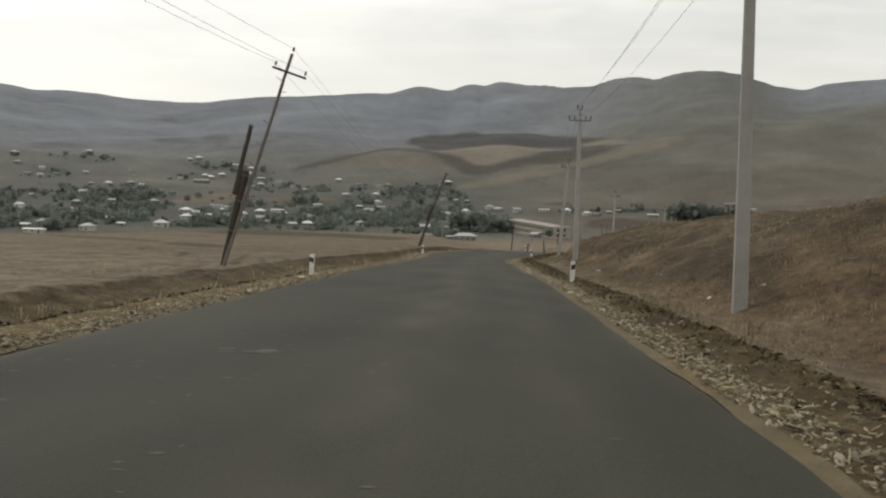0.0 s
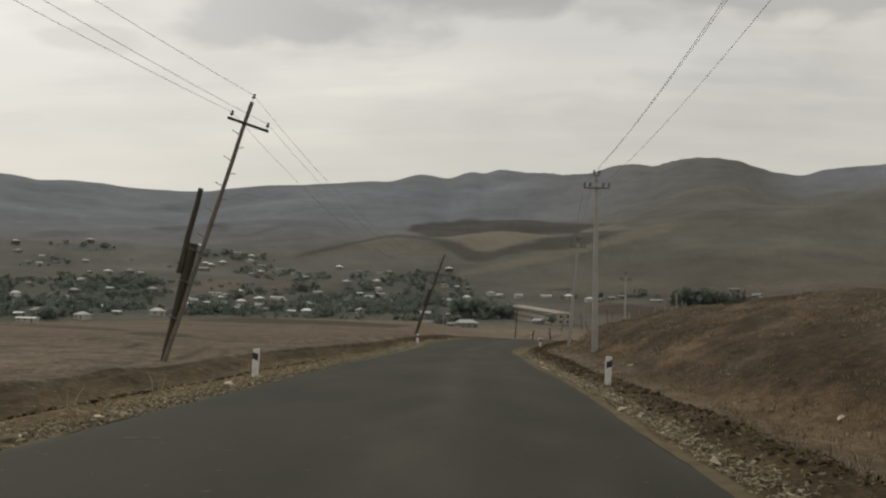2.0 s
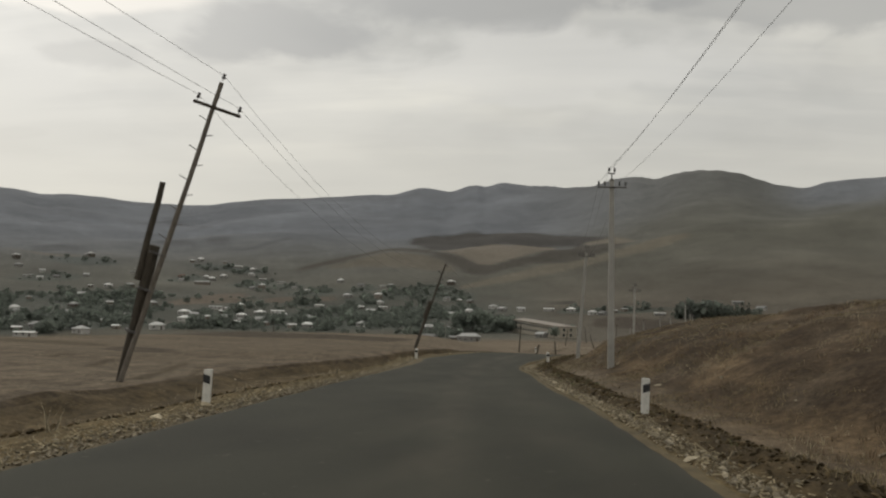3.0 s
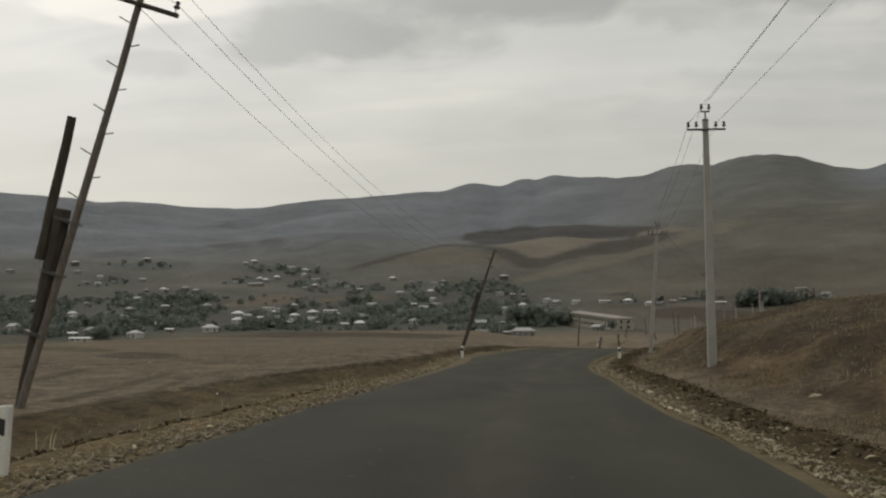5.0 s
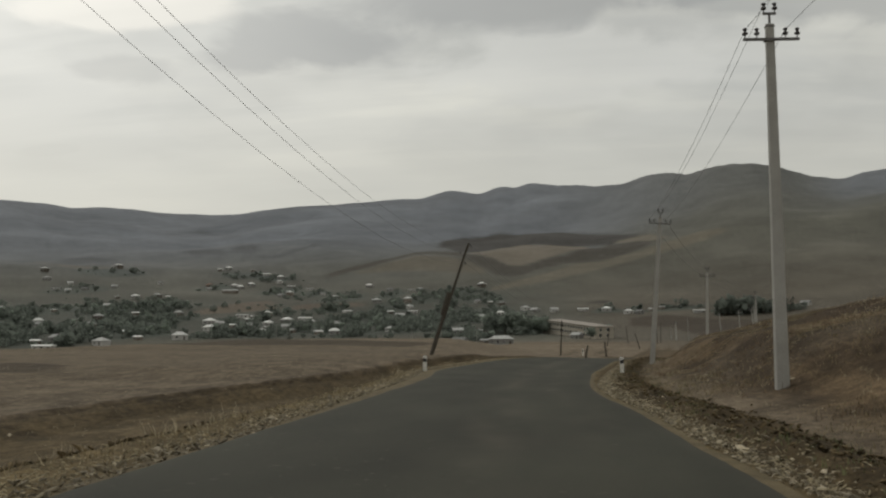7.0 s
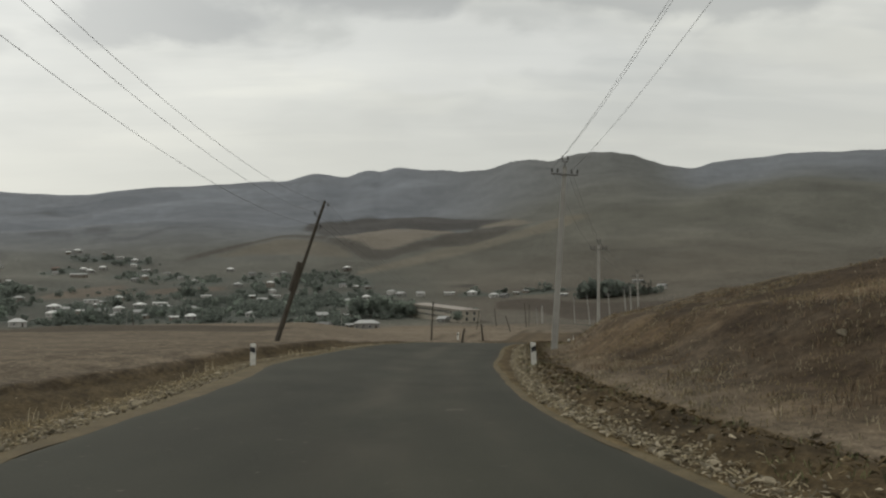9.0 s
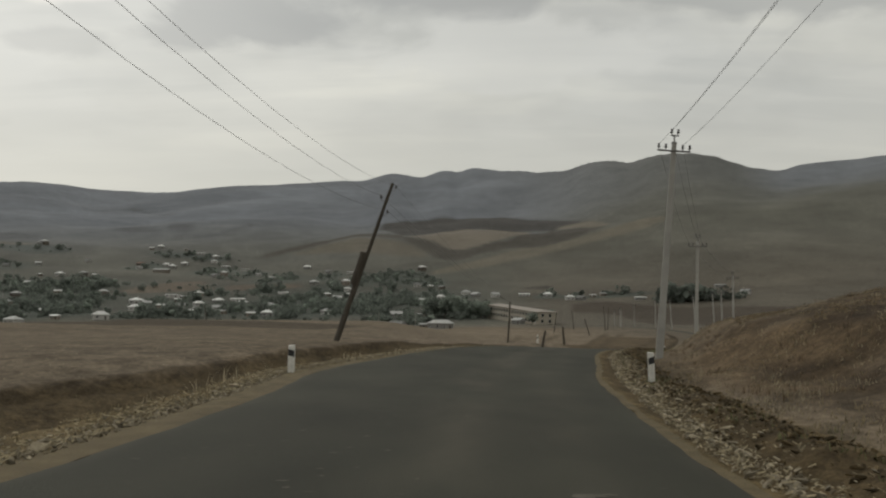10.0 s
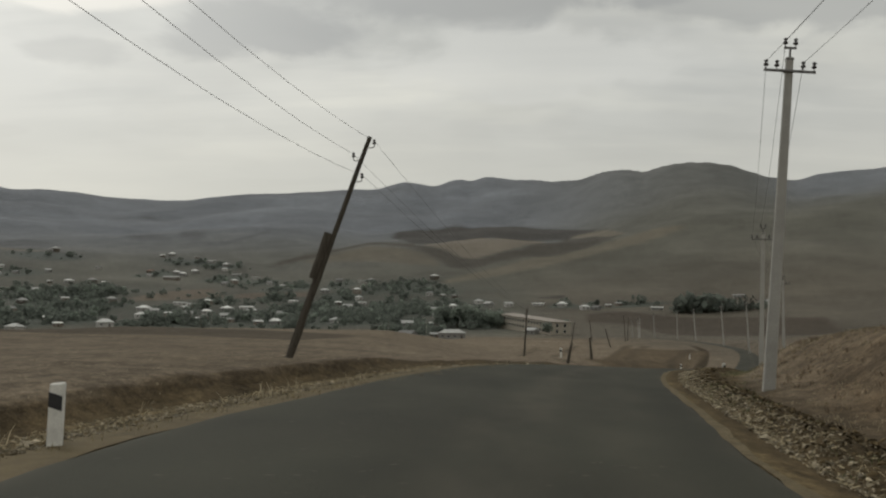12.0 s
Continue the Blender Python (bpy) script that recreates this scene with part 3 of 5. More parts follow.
def cover(x, y):
    """What covers the ground: verge, ditch earth, stubble, dry turf, scrub, bare upland; distance haze and ditch shade
    are painted in.
    """
    u = x - ROAD_X(y)
    left, w = -u, lambda a: a[..., None]
    c = np.broadcast_to(TAN, x.shape + (3,)).copy()
    c += w(.030 * crumbs(x * .6, y, 26, 11) + .013 * crumbs(x * .5, y, 7, 12)) * np.array((1, .85, .7))
    near = 1 - step(112, 160, y)
    turf = (BROWN + (TAN - BROWN) * .6 * w(step(80, 96, y))) * w(1 + .25 * crumbs(x, y * .4, 7, 13) + .5 * crumbs(x, y * .28, .9, 14))
    upper = step(8, 16, u) * (1 - step(96, 112, y))
    clump = step(-.1, .35, crumbs(x, y * .24, 2.0, 51, 4) + .3 * crumbs(x, y * .4, 9, 50) + .22 * upper) * .78 * (1 - .85 * step(80, 96, y))
    turf = turf * w(1 - clump) + OLIVE * w(clump)
    bald = step(.12, .5, crumbs(x, y * .24, 1.3, 52, 4) - .1 * upper) * .3
    turf = turf * w(1 - bald) + TAN * w(bald)
    right = step(5.2, 7.5, u)
    c = c * w(1 - right * near) + turf * w(right * near)
    c = c * w(1 - .75 * step(14, 60, x) * (1 - near)) + EAST_FIELD * w(.75 * step(14, 60, x) * (1 - near))
    lip = left - LIP(y) + .12 * crumbs(x, y, 3, 61) + .05 * crumbs(x, y, .8, 62)
    beside = left - (LEDGE(y) - 3.4)
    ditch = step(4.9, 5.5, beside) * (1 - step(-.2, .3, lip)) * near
    # bare earth at the lip, with the shade below the field edge painted in
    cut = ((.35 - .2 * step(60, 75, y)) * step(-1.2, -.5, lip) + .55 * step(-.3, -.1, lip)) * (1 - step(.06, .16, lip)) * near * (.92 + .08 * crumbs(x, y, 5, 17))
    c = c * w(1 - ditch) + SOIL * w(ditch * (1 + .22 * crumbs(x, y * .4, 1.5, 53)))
    c = c * w(1 - cut) + SOIL_AND_SHADE * w(cut)
    # darker broken line along the road side of the ditch
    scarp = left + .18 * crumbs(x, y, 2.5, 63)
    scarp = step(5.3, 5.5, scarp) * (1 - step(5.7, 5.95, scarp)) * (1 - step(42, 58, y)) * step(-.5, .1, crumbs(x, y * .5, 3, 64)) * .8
    c = c * w(1 - scarp) + SOIL_AND_SHADE * w(scarp)
    v = u - EDGE(y)
    windrow = step(.85, 1.15, v + .2 * crumbs(x, y * .5, 1.5, 54)) * (1 - step(1.6, 2.1, v - .9 * step(72, 80, y) + .4 * crumbs(x, y * .5, 2, 55))) * near
    # shadow of the kerb left of the lower road, painted onto the ground
    berm_shade = step(3.3, 3.5, left) * (1 - step(4.6, 5.2, left)) * step(140, 160, y) * (1 - step(262, 280, y))
    verge = (1 - step(5.0, 5.6, np.where(u < 0, beside, u))) * (1 - step(125, 155, y))
    c = c * w(1 - verge) + SHOULDER * w(verge)
    dug = step(.05, .3, v) * (1 - step(1.7, 2.4, v)) * near
    c = c * w(1 - dug) + DUG * w(dug * (1 + .3 * crumbs(x, y, 1.2, 56)))
    c = c * w(1 - berm_shade) + SOIL_AND_SHADE * w(berm_shade * .8)
    c = c * w(1 - .6 * windrow) + SOIL_AND_SHADE * w(.6 * windrow)
    r = np.hypot(x - HUB[0], y - HUB[1])
    a = step(430, 620, r)
    c = c * w(1 - a) + SCRUB * w(a * (1 + .18 * ripple(x, y, 140, 15)) * (1 - .25 * (1 - step(900, 1150, r)) * (1 - step(-3, 3, np.degrees(np.arctan2(x, y))))))
    az = np.degrees(np.arctan2(x - HUB[0], y - HUB[1]))
    fallow = a * step(-2, 6, az) * (1 - step(800, 1300, r))
    c = c * w(1 - .8 * fallow) + EAST_FIELD * w(.8 * fallow * (1 + .15 * ripple(x, y, 140, 15)))
    plots = step(450, 520, r) * (1 - step(960, 1180, r)) * (1 - step(0, 5, az)) * step(-.4, .1, crumbs(x, y, 60, 18)) * (1 - .45 * step(820, 950, r))
    plots = .45 * plots
    for px, py, qx, qy, _ in GREEN:
        plots = np.maximum(plots, 1 - step(.7, 1.35, np.hypot((x - px) / (qx * 1.1 + 4), (y - py) / qy) + .25 * crumbs(x, y, 18, 19)))
    c = c * w(1 - .9 * plots) + GARDEN * w(.9 * plots)
    # haze painted in with distance, bluest in the west and on the back ridge
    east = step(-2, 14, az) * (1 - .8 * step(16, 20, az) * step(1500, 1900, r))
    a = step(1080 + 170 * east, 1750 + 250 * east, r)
    upland = HAZY_BLUE_UPLAND * w(1 - east) + HAZY_BROWN_UPLAND * w(east)
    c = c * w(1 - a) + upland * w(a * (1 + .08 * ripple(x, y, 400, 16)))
    for upper, lower, tint in FIELDS:
        loop = field_loop(upper, lower)
        near_it = (x > loop[:, 0].min() - 12) & (x < loop[:, 0].max() + 12) & (y > loop[:, 1].min() - 12) & (y < loop[:, 1].max() + 12)
        qx, qy, soft_by = x[near_it], y[near_it], np.clip(r[near_it] * .0035, .1, 6)
        share = sum(inside(qx + ox * soft_by, qy + oy * soft_by, loop) for ox, oy in ((0, 0), (1, 0), (-1, 0), (0, 1), (0, -1), (.6, .6), (-.6, -.6), (.6, -.6), (-.6, .6))) / 9
        c[near_it] = c[near_it] * (1 - share[:, None]) + np.array(tint) * share[:, None]
    return c


def graded(fine, reach, far, growth):
    out, s = [0.0], fine
    while out[-1] < far:
        if out[-1] > reach:
            s *= growth
        out.append(out[-1] + s)
    return np.array(out)


half = graded(.22, 13, 2800, 1.022)
cols = np.concatenate([-half[:0:-1], half])
ahead = graded(.32, 112, 3500, 1.0128)
rows_y = np.concatenate([-graded(.5, 20, 500, 1.12)[:0:-1], ahead])
gx, gy = np.meshgrid(cols, rows_y)
gx = gx + ROAD_X(np.minimum(gy, 300))
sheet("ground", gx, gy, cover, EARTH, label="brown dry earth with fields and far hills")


def ribbon(name, a, b, y0, y1, lift_by, mat, wobble, colour=None, cols_n=9, label="", widen=0.0, follow=0):
    """A strip along the road between the offsets a and b from its middle line."""
    ys = np.arange(y0, y1, .5)
    s = np.linspace(0, 1, cols_n)
    yy = np.repeat(ys[:, None], cols_n, 1)
    ea = a + wobble * (ripple(ys, ys * 0, 6, 21) + .6 * ripple(ys, ys * 0, 1.9, 22))
    eb = b + wobble * (ripple(ys, ys * 0, 5, 23) + .6 * ripple(ys, ys * 0, 1.7, 24))
    ea = ea + widen * step(48, 72, ys) - (LEDGE(ys) - 3.4 if follow < 2 else 0)
    if not follow:
        eb = eb - (LEDGE(ys) - 3.4)
    if follow:
        eb = eb + EDGE(ys)
        ea = ea + (EDGE(ys) if follow > 1 else 0)
    xx = ROAD_X(yy) + ea[:, None] * (1 - s) + eb[:, None] * s
    return sheet(name, xx, yy, colour, mat, lift_by=lift_by, label=label)


road = ribbon("road", -3.4, 0.0, -150, 420, .045, ASPHALT, .06, follow=1, cols_n=33, label="worn dark asphalt road with dusty edges")
edge = np.zeros((len(road.data.vertices) // 33, 33))
edge[:, (0, -1)] = -.06
co = np.empty(len(road.data.vertices) * 3)
road.data.vertices.foreach_get("co", co)
co[2::3] += edge.ravel()
road.data.vertices.foreach_set("co", co)
dust = road.data.attributes.new("dust", "FLOAT", "POINT")
lane = np.tile(np.linspace(-1, 1, 33), len(road.data.vertices) // 33)
dust.data.foreach_set("value", .8 * (.05 + .55 * np.clip((np.abs(lane) - .86) / .14, 0, 1) ** 1.5 + .55 * np.exp(-((lane - .16) / .17) ** 2) + .34 * np.exp(-((lane - .62) / .15) ** 2) + .08 * np.exp(-((lane + .45) / .25) ** 2)).astype(np.float32))
shoulder_l = ribbon("shoulder_left", -3.5, -3.29, -30, 150, .016, GRAVEL, .12, widen=-.62, label="sandy gravel shoulder beside asphalt")
shoulder_r = ribbon("shoulder_right", -.11, .06, -30, 150, .016, GRAVEL, .10, follow=2, label="sandy gravel shoulder beside asphalt")


# ---- guide posts ----
def guide_post():
    post = empty("guide_post", Matrix(), "white painted concrete guide post with black band", "guide post", "guide posts along the road")
    bm = bmesh.new()
    box(bm, 0, 0, .28, .168, .13, .92, .016)
    for v in bm.verts:
        if v.co.z > .7:
            v.co.z += .008 * (v.co.x / .084)
    part("body", bm, WHITE, post)
    bm = bmesh.new()
    made = box(bm, -.012, 0, .535, .148, .137, .17)
    for v in made:
        v.co.z -= .35 * (v.co.x + .02)
    part("band", bm, BLACK, post, "slanted black painted band")
    return post


first = guide_post()
POSTS = ((-5.29, 32.32, 0), (4.04, 32.95, 180), (-4.95, 77.7, 8), (4.46, 77.1, 175), (14.17, 120.7, 170), (6.2, 138.5, 0), (22.7, 171, 0), (31, 203, 0))
for k, (x, y, a) in enumerate(POSTS):
    m = pose(x, y, ground(x, y), (-2, 1, 2, -1)[k % 4], (1, -1.5, .5, 2)[k % 4], a + (6, -5, 10, -8)[k % 4])
    if k:
        copy_thing(first, m)
    else:
        first.matrix_basis = m


# ---- electricity poles ----
def insulator(bm_steel, bm_pot, x, y, z):
    tube(bm_steel, [(x, y, z - .06), (x, y, z + .06)], .014, 6)
    tube(bm_pot, [(x, y, z + .02), (x, y, z + .05), (x, y, z + .08), (x, y, z + .10), (x, y, z + .14), (x, y, z + .17), (x, y, z + .2)],
         [.045, .075, .07, .035, .04, .062, .04], 10)


def concrete_pole(height=9.2):
    pole = empty("electricity_pole", Matrix(), "tapered grey concrete electricity pole with steel crossarm", "electricity pole", "concrete poles along the road")
    bm = bmesh.new()
    rings = []
    for i in range(7):
        s = i / 6
        z = -.6 + s * (height + .6)
        a, b, c = .165 - .065 * s, .125 - .045 * s, .02
        rings.append([bm.verts.new((px, py, z)) for px, py in ((-a, -b + c), (-a + c, -b), (a - c, -b), (a, -b + c), (a * .92, b - c), (a * .92 - c, b), (-a * .92 + c, b), (-a * .92, b - c))])
    for p, q in zip(rings, rings[1:]):
        for k in range(8):
            bm.faces.new((p[k], p[(k + 1) % 8], q[(k + 1) % 8], q[k]))
    bm.faces.new(rings[-1])
    part("shaft", bm, CONCRETE, pole)
    arm_z = height - .42
    bm = bmesh.new()
    box(bm, 0, -.11, arm_z, 1.42, .06, .07, .006)
    box(bm, 0, -.02, arm_z, .26, .25, .05)
    arm = part("crossarm", bm, STEEL, pole, "grey steel angle crossarm")
    bm = bmesh.new()
    box(bm, 0, -.02, height + .12, .05, .05, .34)
    box(bm, 0, -.02, height + .28, .34, .05, .06, .006)
    box(bm, 0, 0, height - .06, .212, .172, .04)
    part("top_bracket", bm, STEEL, pole, "steel bracket on the pole top")
    for x, y, z in [(x, -.11, arm_z + .09) for x in (-.66, -.36, .36, .66)] + [(-.14, -.02, height + .36), (.14, -.02, height + .36)]:
        s, p = bmesh.new(), bmesh.new()
        insulator(s, p, x, y, z)
        pot = part("insulator", p, CERAMIC, pole, "dark ribbed ceramic insulator", smooth=True)
        part("pin", s, STEEL, pot)
    return pole


LINE = ((6.9, -14, 0, 0, 0), (6.68, 20.9, -.6, 0, -2), (6.38, 57.4, 1, -.2, 4), (7.92, 92.6, 0, 4.4, -4), (17.5, 124.6, 1, 1.5, -14), (32, 164, 0, 0, -16), (40, 197, 1, -1.5, -14),
        (47.7, 229.7, 0, -3, -14), (55.8, 277, 0, -3.5, -10), (61.4, 328, 1, -4, -6), (63.5, 362, 0, -1, 0), (64.3, 405, 0, -2.5, 8), (66, 446, 0, -1, 12), (70, 472, 0, -2.5, 14), (76, 525, 0, -2, 18))
pole_one = concrete_pole()
poles = []
for k, (x, y, rx, ry, a) in enumerate(LINE):
    m = pose(x, y, ground(x, y) + {2: .05, 3: .22}.get(k, 0), rx, ry, a)
    if k:
        poles.append((copy_thing(pole_one, m), m))
    else:
        pole_one.matrix_basis = m
        poles.append((pole_one, m))


def wire(a, b, sag, label, radius=.0065):
    """A cable hanging between two points."""
    cu = bpy.data.curves.new("overhead_wire", "CURVE")
    cu.dimensions, cu.bevel_depth, cu.bevel_resolution = "3D", radius, 1
    sp = cu.splines.new("POLY")
    sp.points.add(16)
    a, b = Vector(a), Vector(b)
    for i in range(17):
        s = i / 16
        p = a.lerp(b, s)
        sp.points[i].co = (p.x, p.y, p.z - sag * 4 * s * (1 - s), 1)
    cu.materials.append(WIRE)
    return tagged(new("overhead_wire", cu), label, "wire", "overhead wires")


for (pa, ma), (pb, mb) in zip(poles[:8], poles[1:9]):
    for x, y, z in ((-.66, -.11, 9.03), (-.14, -.02, 9.7), (.36, -.11, 9.03)):
        wire(ma @ Vector((x, y, z)), mb @ Vector((x, y, z)), .45, "thin dark overhead wire strung between concrete poles")


# the leaning wooden line on the field's edge
def timber(bm, a, b, r0, r1, sides=9, knots=6, seed=0):
    rnd = random.Random(seed)
    pts, rad = [], []
    for i in range(knots + 1):
        s = i / knots
        p = Vector(a).lerp(Vector(b), s)
        j = .02 if 0 < i < knots else 0
        pts.append(p + Vector((rnd.uniform(-j, j), rnd.uniform(-j, j), 0)))
        rad.append((r0 + (r1 - r0) * s) * rnd.uniform(.95, 1.05))
    tube(bm, pts, rad, sides)


def leaning_pole():
    bx, by = -11.71, 42.9
    bz = -.18
    pole = empty("wooden_pole", pose(bx, by, bz), "leaning weathered wooden electricity pole spliced to a stub", "electricity pole", "wooden poles along the field")
    top = Vector((3.2, -.7, 10.0))

    def on(s, dx=0.0, dy=0.0):
        return top * s + Vector((dx, dy, 0))
    bm = bmesh.new()
    timber(bm, on(-.03), on(1), .100, .078, 9, 9, 1)
    part("shaft", bm, WOOD_PALE, pole)
    bm = bmesh.new()
    timber(bm, on(-.03, -.09, .14), on(.452, -.46, .1), .10, .2, 9, 6, 2)
    part("stub", bm, WOOD, pole, "thick dark timber stub")
    bm = bmesh.new()
    timber(bm, on(.335, -.60, .0), on(.665, -.88, .05), .13, .10, 8, 5, 3)
    part("splint", bm, WOOD, pole, "dark broken upper timber end")
    for s, w in ((.16, .42), (.30, .5), (.42, .55)):
        bm = bmesh.new()
        c = on(s, -.2, .05)
        for k in range(3):
            box(bm, c.x, c.y, c.z + k * .03, w, .34, .014, turn=pose(0, 0, 0, 0, 18, 0))
        part("wire_binding", bm, STEEL, pole, "twisted steel wire binding")
    bm = bmesh.new()
    a, b = Vector((-9.36 - bx, 42.1 - by, 9.16 - bz)), Vector((-7.9 - bx, 42.3 - by, 8.7 - bz))
    d = (b - a).normalized()
    box(bm, *((a + b) / 2), (b - a).length + .1, .09, .1, .01, turn=d.to_track_quat("X", "Z").to_matrix().to_4x4())
    part("crossarm", bm, WOOD, pole, "weathered timber crossarm")
    tilt = pose(0, 0, 0, 0, 18, 0)
    ends = []
    for p in (a + d * .05, b - d * .05, top):
        s, q = bmesh.new(), bmesh.new()
        insulator(s, q, 0, 0, .12)
        for t in (s, q):
            bmesh.ops.transform(t, matrix=Matrix.Translation(p) @ tilt, verts=t.verts)
        pot = part("insulator", q, CERAMIC, pole, "dark ceramic insulator", smooth=True)
        part("pin", s, STEEL, pot)
        ends.append(Vector((bx, by, bz)) + p + Vector((.06, 0, .25)))
    for k in range(9):
        s = .47 + .05 * k
        side = 1 if k % 2 else -1
        bm = bmesh.new()
        p = on(s)
        tube(bm, [p, p + Vector((side * .32, -.04, .02 if side > 0 else .2))], .016, 5)
        part("climbing_peg", bm, STEEL, pole)
    return ends


def hook_pole():
    bx, by = -7.09, 100.0
    bz = ground(bx, by) - .02
    pole = empty("wooden_pole", pose(bx, by, bz), "leaning dark wooden electricity pole with hook insulators", "electricity pole", "wooden poles along the field")
    top = Vector((2.79, -.1, 8.25 - bz))
    bm = bmesh.new()
    timber(bm, top * -.03, top * 1.0, .125, .085, 9, 8, 5)
    part("shaft", bm, WOOD, pole)
    bm = bmesh.new()
    timber(bm, top * .355 + Vector((-.17, .05, 0)), top * .56 + Vector((-.2, .05, 0)), .19, .21, 9, 4, 6)
    part("stub", bm, WOOD, pole, "thick dark timber splice")
    bm = bmesh.new()
    timber(bm, top * -.02 + Vector((-.06, .08, 0)), top * .36 + Vector((-.1, .08, 0)), .10, .11, 9, 4, 7)
    part("brace", bm, WOOD, pole, "paler timber brace")
    ends = []
    for s, side in ((.955, 1), (.895, -1), (.80, 1)):
        p = top * s
        bm = bmesh.new()
        tube(bm, [p, p + Vector((side * .2, -.05, -.06)), p + Vector((side * .3, -.05, -.02)), p + Vector((side * .3, -.05, .1))], .018, 6)
        hook = part("hook", bm, STEEL, pole, "bent steel hook")
        s_, q = bmesh.new(), bmesh.new()
        insulator(s_, q, p.x + side * .3, p.y - .05, p.z + .06)
        s_.free()
        part("insulator", q, CERAMIC, hook, "dark ceramic insulator", smooth=True)
        ends.append(Vector((bx, by, bz)) + p + Vector((side * .3, -.05, .2)))
    return [ends[2], ends[1], ends[0]]


def plain_pole(x, y, h, rx, ry, seed):
    pole = empty("wooden_pole", pose(x, y, ground(x, y) - .05, rx, ry, 0), "slender dark wooden pole standing in the field", "electricity pole", "wooden poles along the field")
    bm = bmesh.new()
    timber(bm, (0, 0, -.2), (0, 0, h), .13, .08, 7, 5, seed)
    part("shaft", bm, WOOD, pole)
    for z, s in ((h - .3, 1), (h - .7, -1)):
        bm = bmesh.new()
        tube(bm, [(0, 0, z), (s * .25, 0, z), (s * .25, 0, z + .15)], .025, 5)
        part("hook", bm, STEEL, pole, "bent steel hook")
    return pole.matrix_basis @ Vector((0, 0, h - .2))


ends_one = leaning_pole()
ends_two = hook_pole()
third = plain_pole(4.5, 164.7, 5.5, 0, 3, 11)
for a, b, sag in zip(ends_one, ends_two, (2.0, 1.65, 2.0)):
    wire(a, b, sag, radius=.006, label="thin dark overhead wire strung between leaning wooden poles")
for a, off in zip(ends_one, (Vector((-5.9, -53.5, .4)), Vector((-5.0, -53.5, .3)), Vector((-5.4, -53.6, .3)))):
    wire(a, a + off, .6, "thin dark overhead wire strung between leaning wooden poles")
for a in ends_two:
    wire(a, third, .5, "thin dark overhead wire strung between leaning wooden poles")
FIELD_POLES = ((6.0, 131, 1.5, 0, 12), (9.4, 145, 1.9, 0, -5), (26.9, 257, 4.0, 0, -16), (40, 320, 7.5, 0, -4), (43, 335, 7, 0, 2), (21, 280, 5, 0, 8), (33, 340, 6, 0, -6), (-62, 262, 4.5, 0, -8))
for k, (x, y, h, rx, ry) in enumerate(FIELD_POLES):
    plain_pole(x, y, h, rx, ry, 20 + k)
# the pole behind the start that carries the wires on
plain_pole(-17.5, -10.6, 10, 0, 10, 60)


# ---- village ----
def house(kind):
    w, d, h, roof_h, hip, wall_mat, roof_mat, text = kind
    ob = empty("house", Matrix(), text, "house", "village houses")
    bm = bmesh.new()
    box(bm, 0, 0, h / 2 - .75, w, d, h + 1.5)
    part("wall", bm, wall_mat, ob)
    bm = bmesh.new()
    o, t = .55, .16
    a, b, r = w / 2 + o, d / 2 + o, (d / 2 if hip else 0)
    low = [bm.verts.new(p) for p in ((-a, -b, h), (a, -b, h), (a, b, h), (-a, b, h))]
    eave = [bm.verts.new((v.co.x, v.co.y, h + t)) for v in low]
    ridge = [bm.verts.new((-a + r, 0, h + roof_h)), bm.verts.new((a - r, 0, h + roof_h))]
    bm.faces.new(low[::-1])
    for k in range(4):
        bm.faces.new((low[k], low[(k + 1) % 4], eave[(k + 1) % 4], eave[k]))
    bm.faces.new((eave[0], eave[1], ridge[1], ridge[0]))
    bm.faces.new((eave[2], eave[3], ridge[0], ridge[1]))
    bm.faces.new((eave[1], eave[2], ridge[1]))
    bm.faces.new((eave[3], eave[0], ridge[0]))
    part("roof", bm, roof_mat, ob)
    n = max(2, int(w / 3.2))
    floors = 2 if h > 4.5 else 1
    for f in range(floors):
        for k in range(n):
            x = (k + .5) * w / n - w / 2
            z = 1.6 + f * 2.9
            if f == 0 and k == n - 1:
                bm = bmesh.new()
                box(bm, x, -d / 2, 1.05, 1.0, .12, 2.1)
                part("door", bm, WOOD, ob, "dark plank door")
                continue
            bm = bmesh.new()
            box(bm, x, -d / 2, z, 1.3, .12, 1.4)
            win = part("window", bm, FRAME, ob)
            bm = bmesh.new()
            box(bm, x - .3, -d / 2 - .05, z, .5, .06, 1.15)
            box(bm, x + .3, -d / 2 - .05, z, .5, .06, 1.15)
            part("pane", bm, PANE, win)
    bm = bmesh.new()
    box(bm, w * .2, d * .12, h + roof_h * .9, .5, .5, 1.3)
    part("chimney", bm, STONEWALL, ob)
    return ob


KINDS = ((9, 7, 2.9, 2.2, True, PLASTER, ROOF_PALE, "white plastered village house with pale sheet roof"),
         (8, 6.5, 2.7, 2.2, False, PLASTER, ROOF_GREY, "white plastered village house with grey gabled roof"),
         (10, 8, 5.2, 2.4, True, STONEWALL, ROOF_PALE, "two storey stone house with pale hipped roof"),
         (9, 7, 2.8, 2.0, True, STONEWALL, ROOF_RUST, "stone village house with rusty sheet roof"),
         (12, 5, 2.4, .9, False, PLASTER, ROOF_PALE, "long low white farm building with pale roof"),
         (5.5, 4.5, 2.4, 1.1, False, STONEWALL, ROOF_PALE, "small stone shed with pale sheet roof"),
         (18, 8, 3.0, 1.8, False, STONEWALL, ROOF_PALE, "long stone farm building with pale gabled roof"),
         (13, 7, 3.1, 1.9, True, PLASTER, ROOF_GREY, "long white walled house with grey hipped roof"))
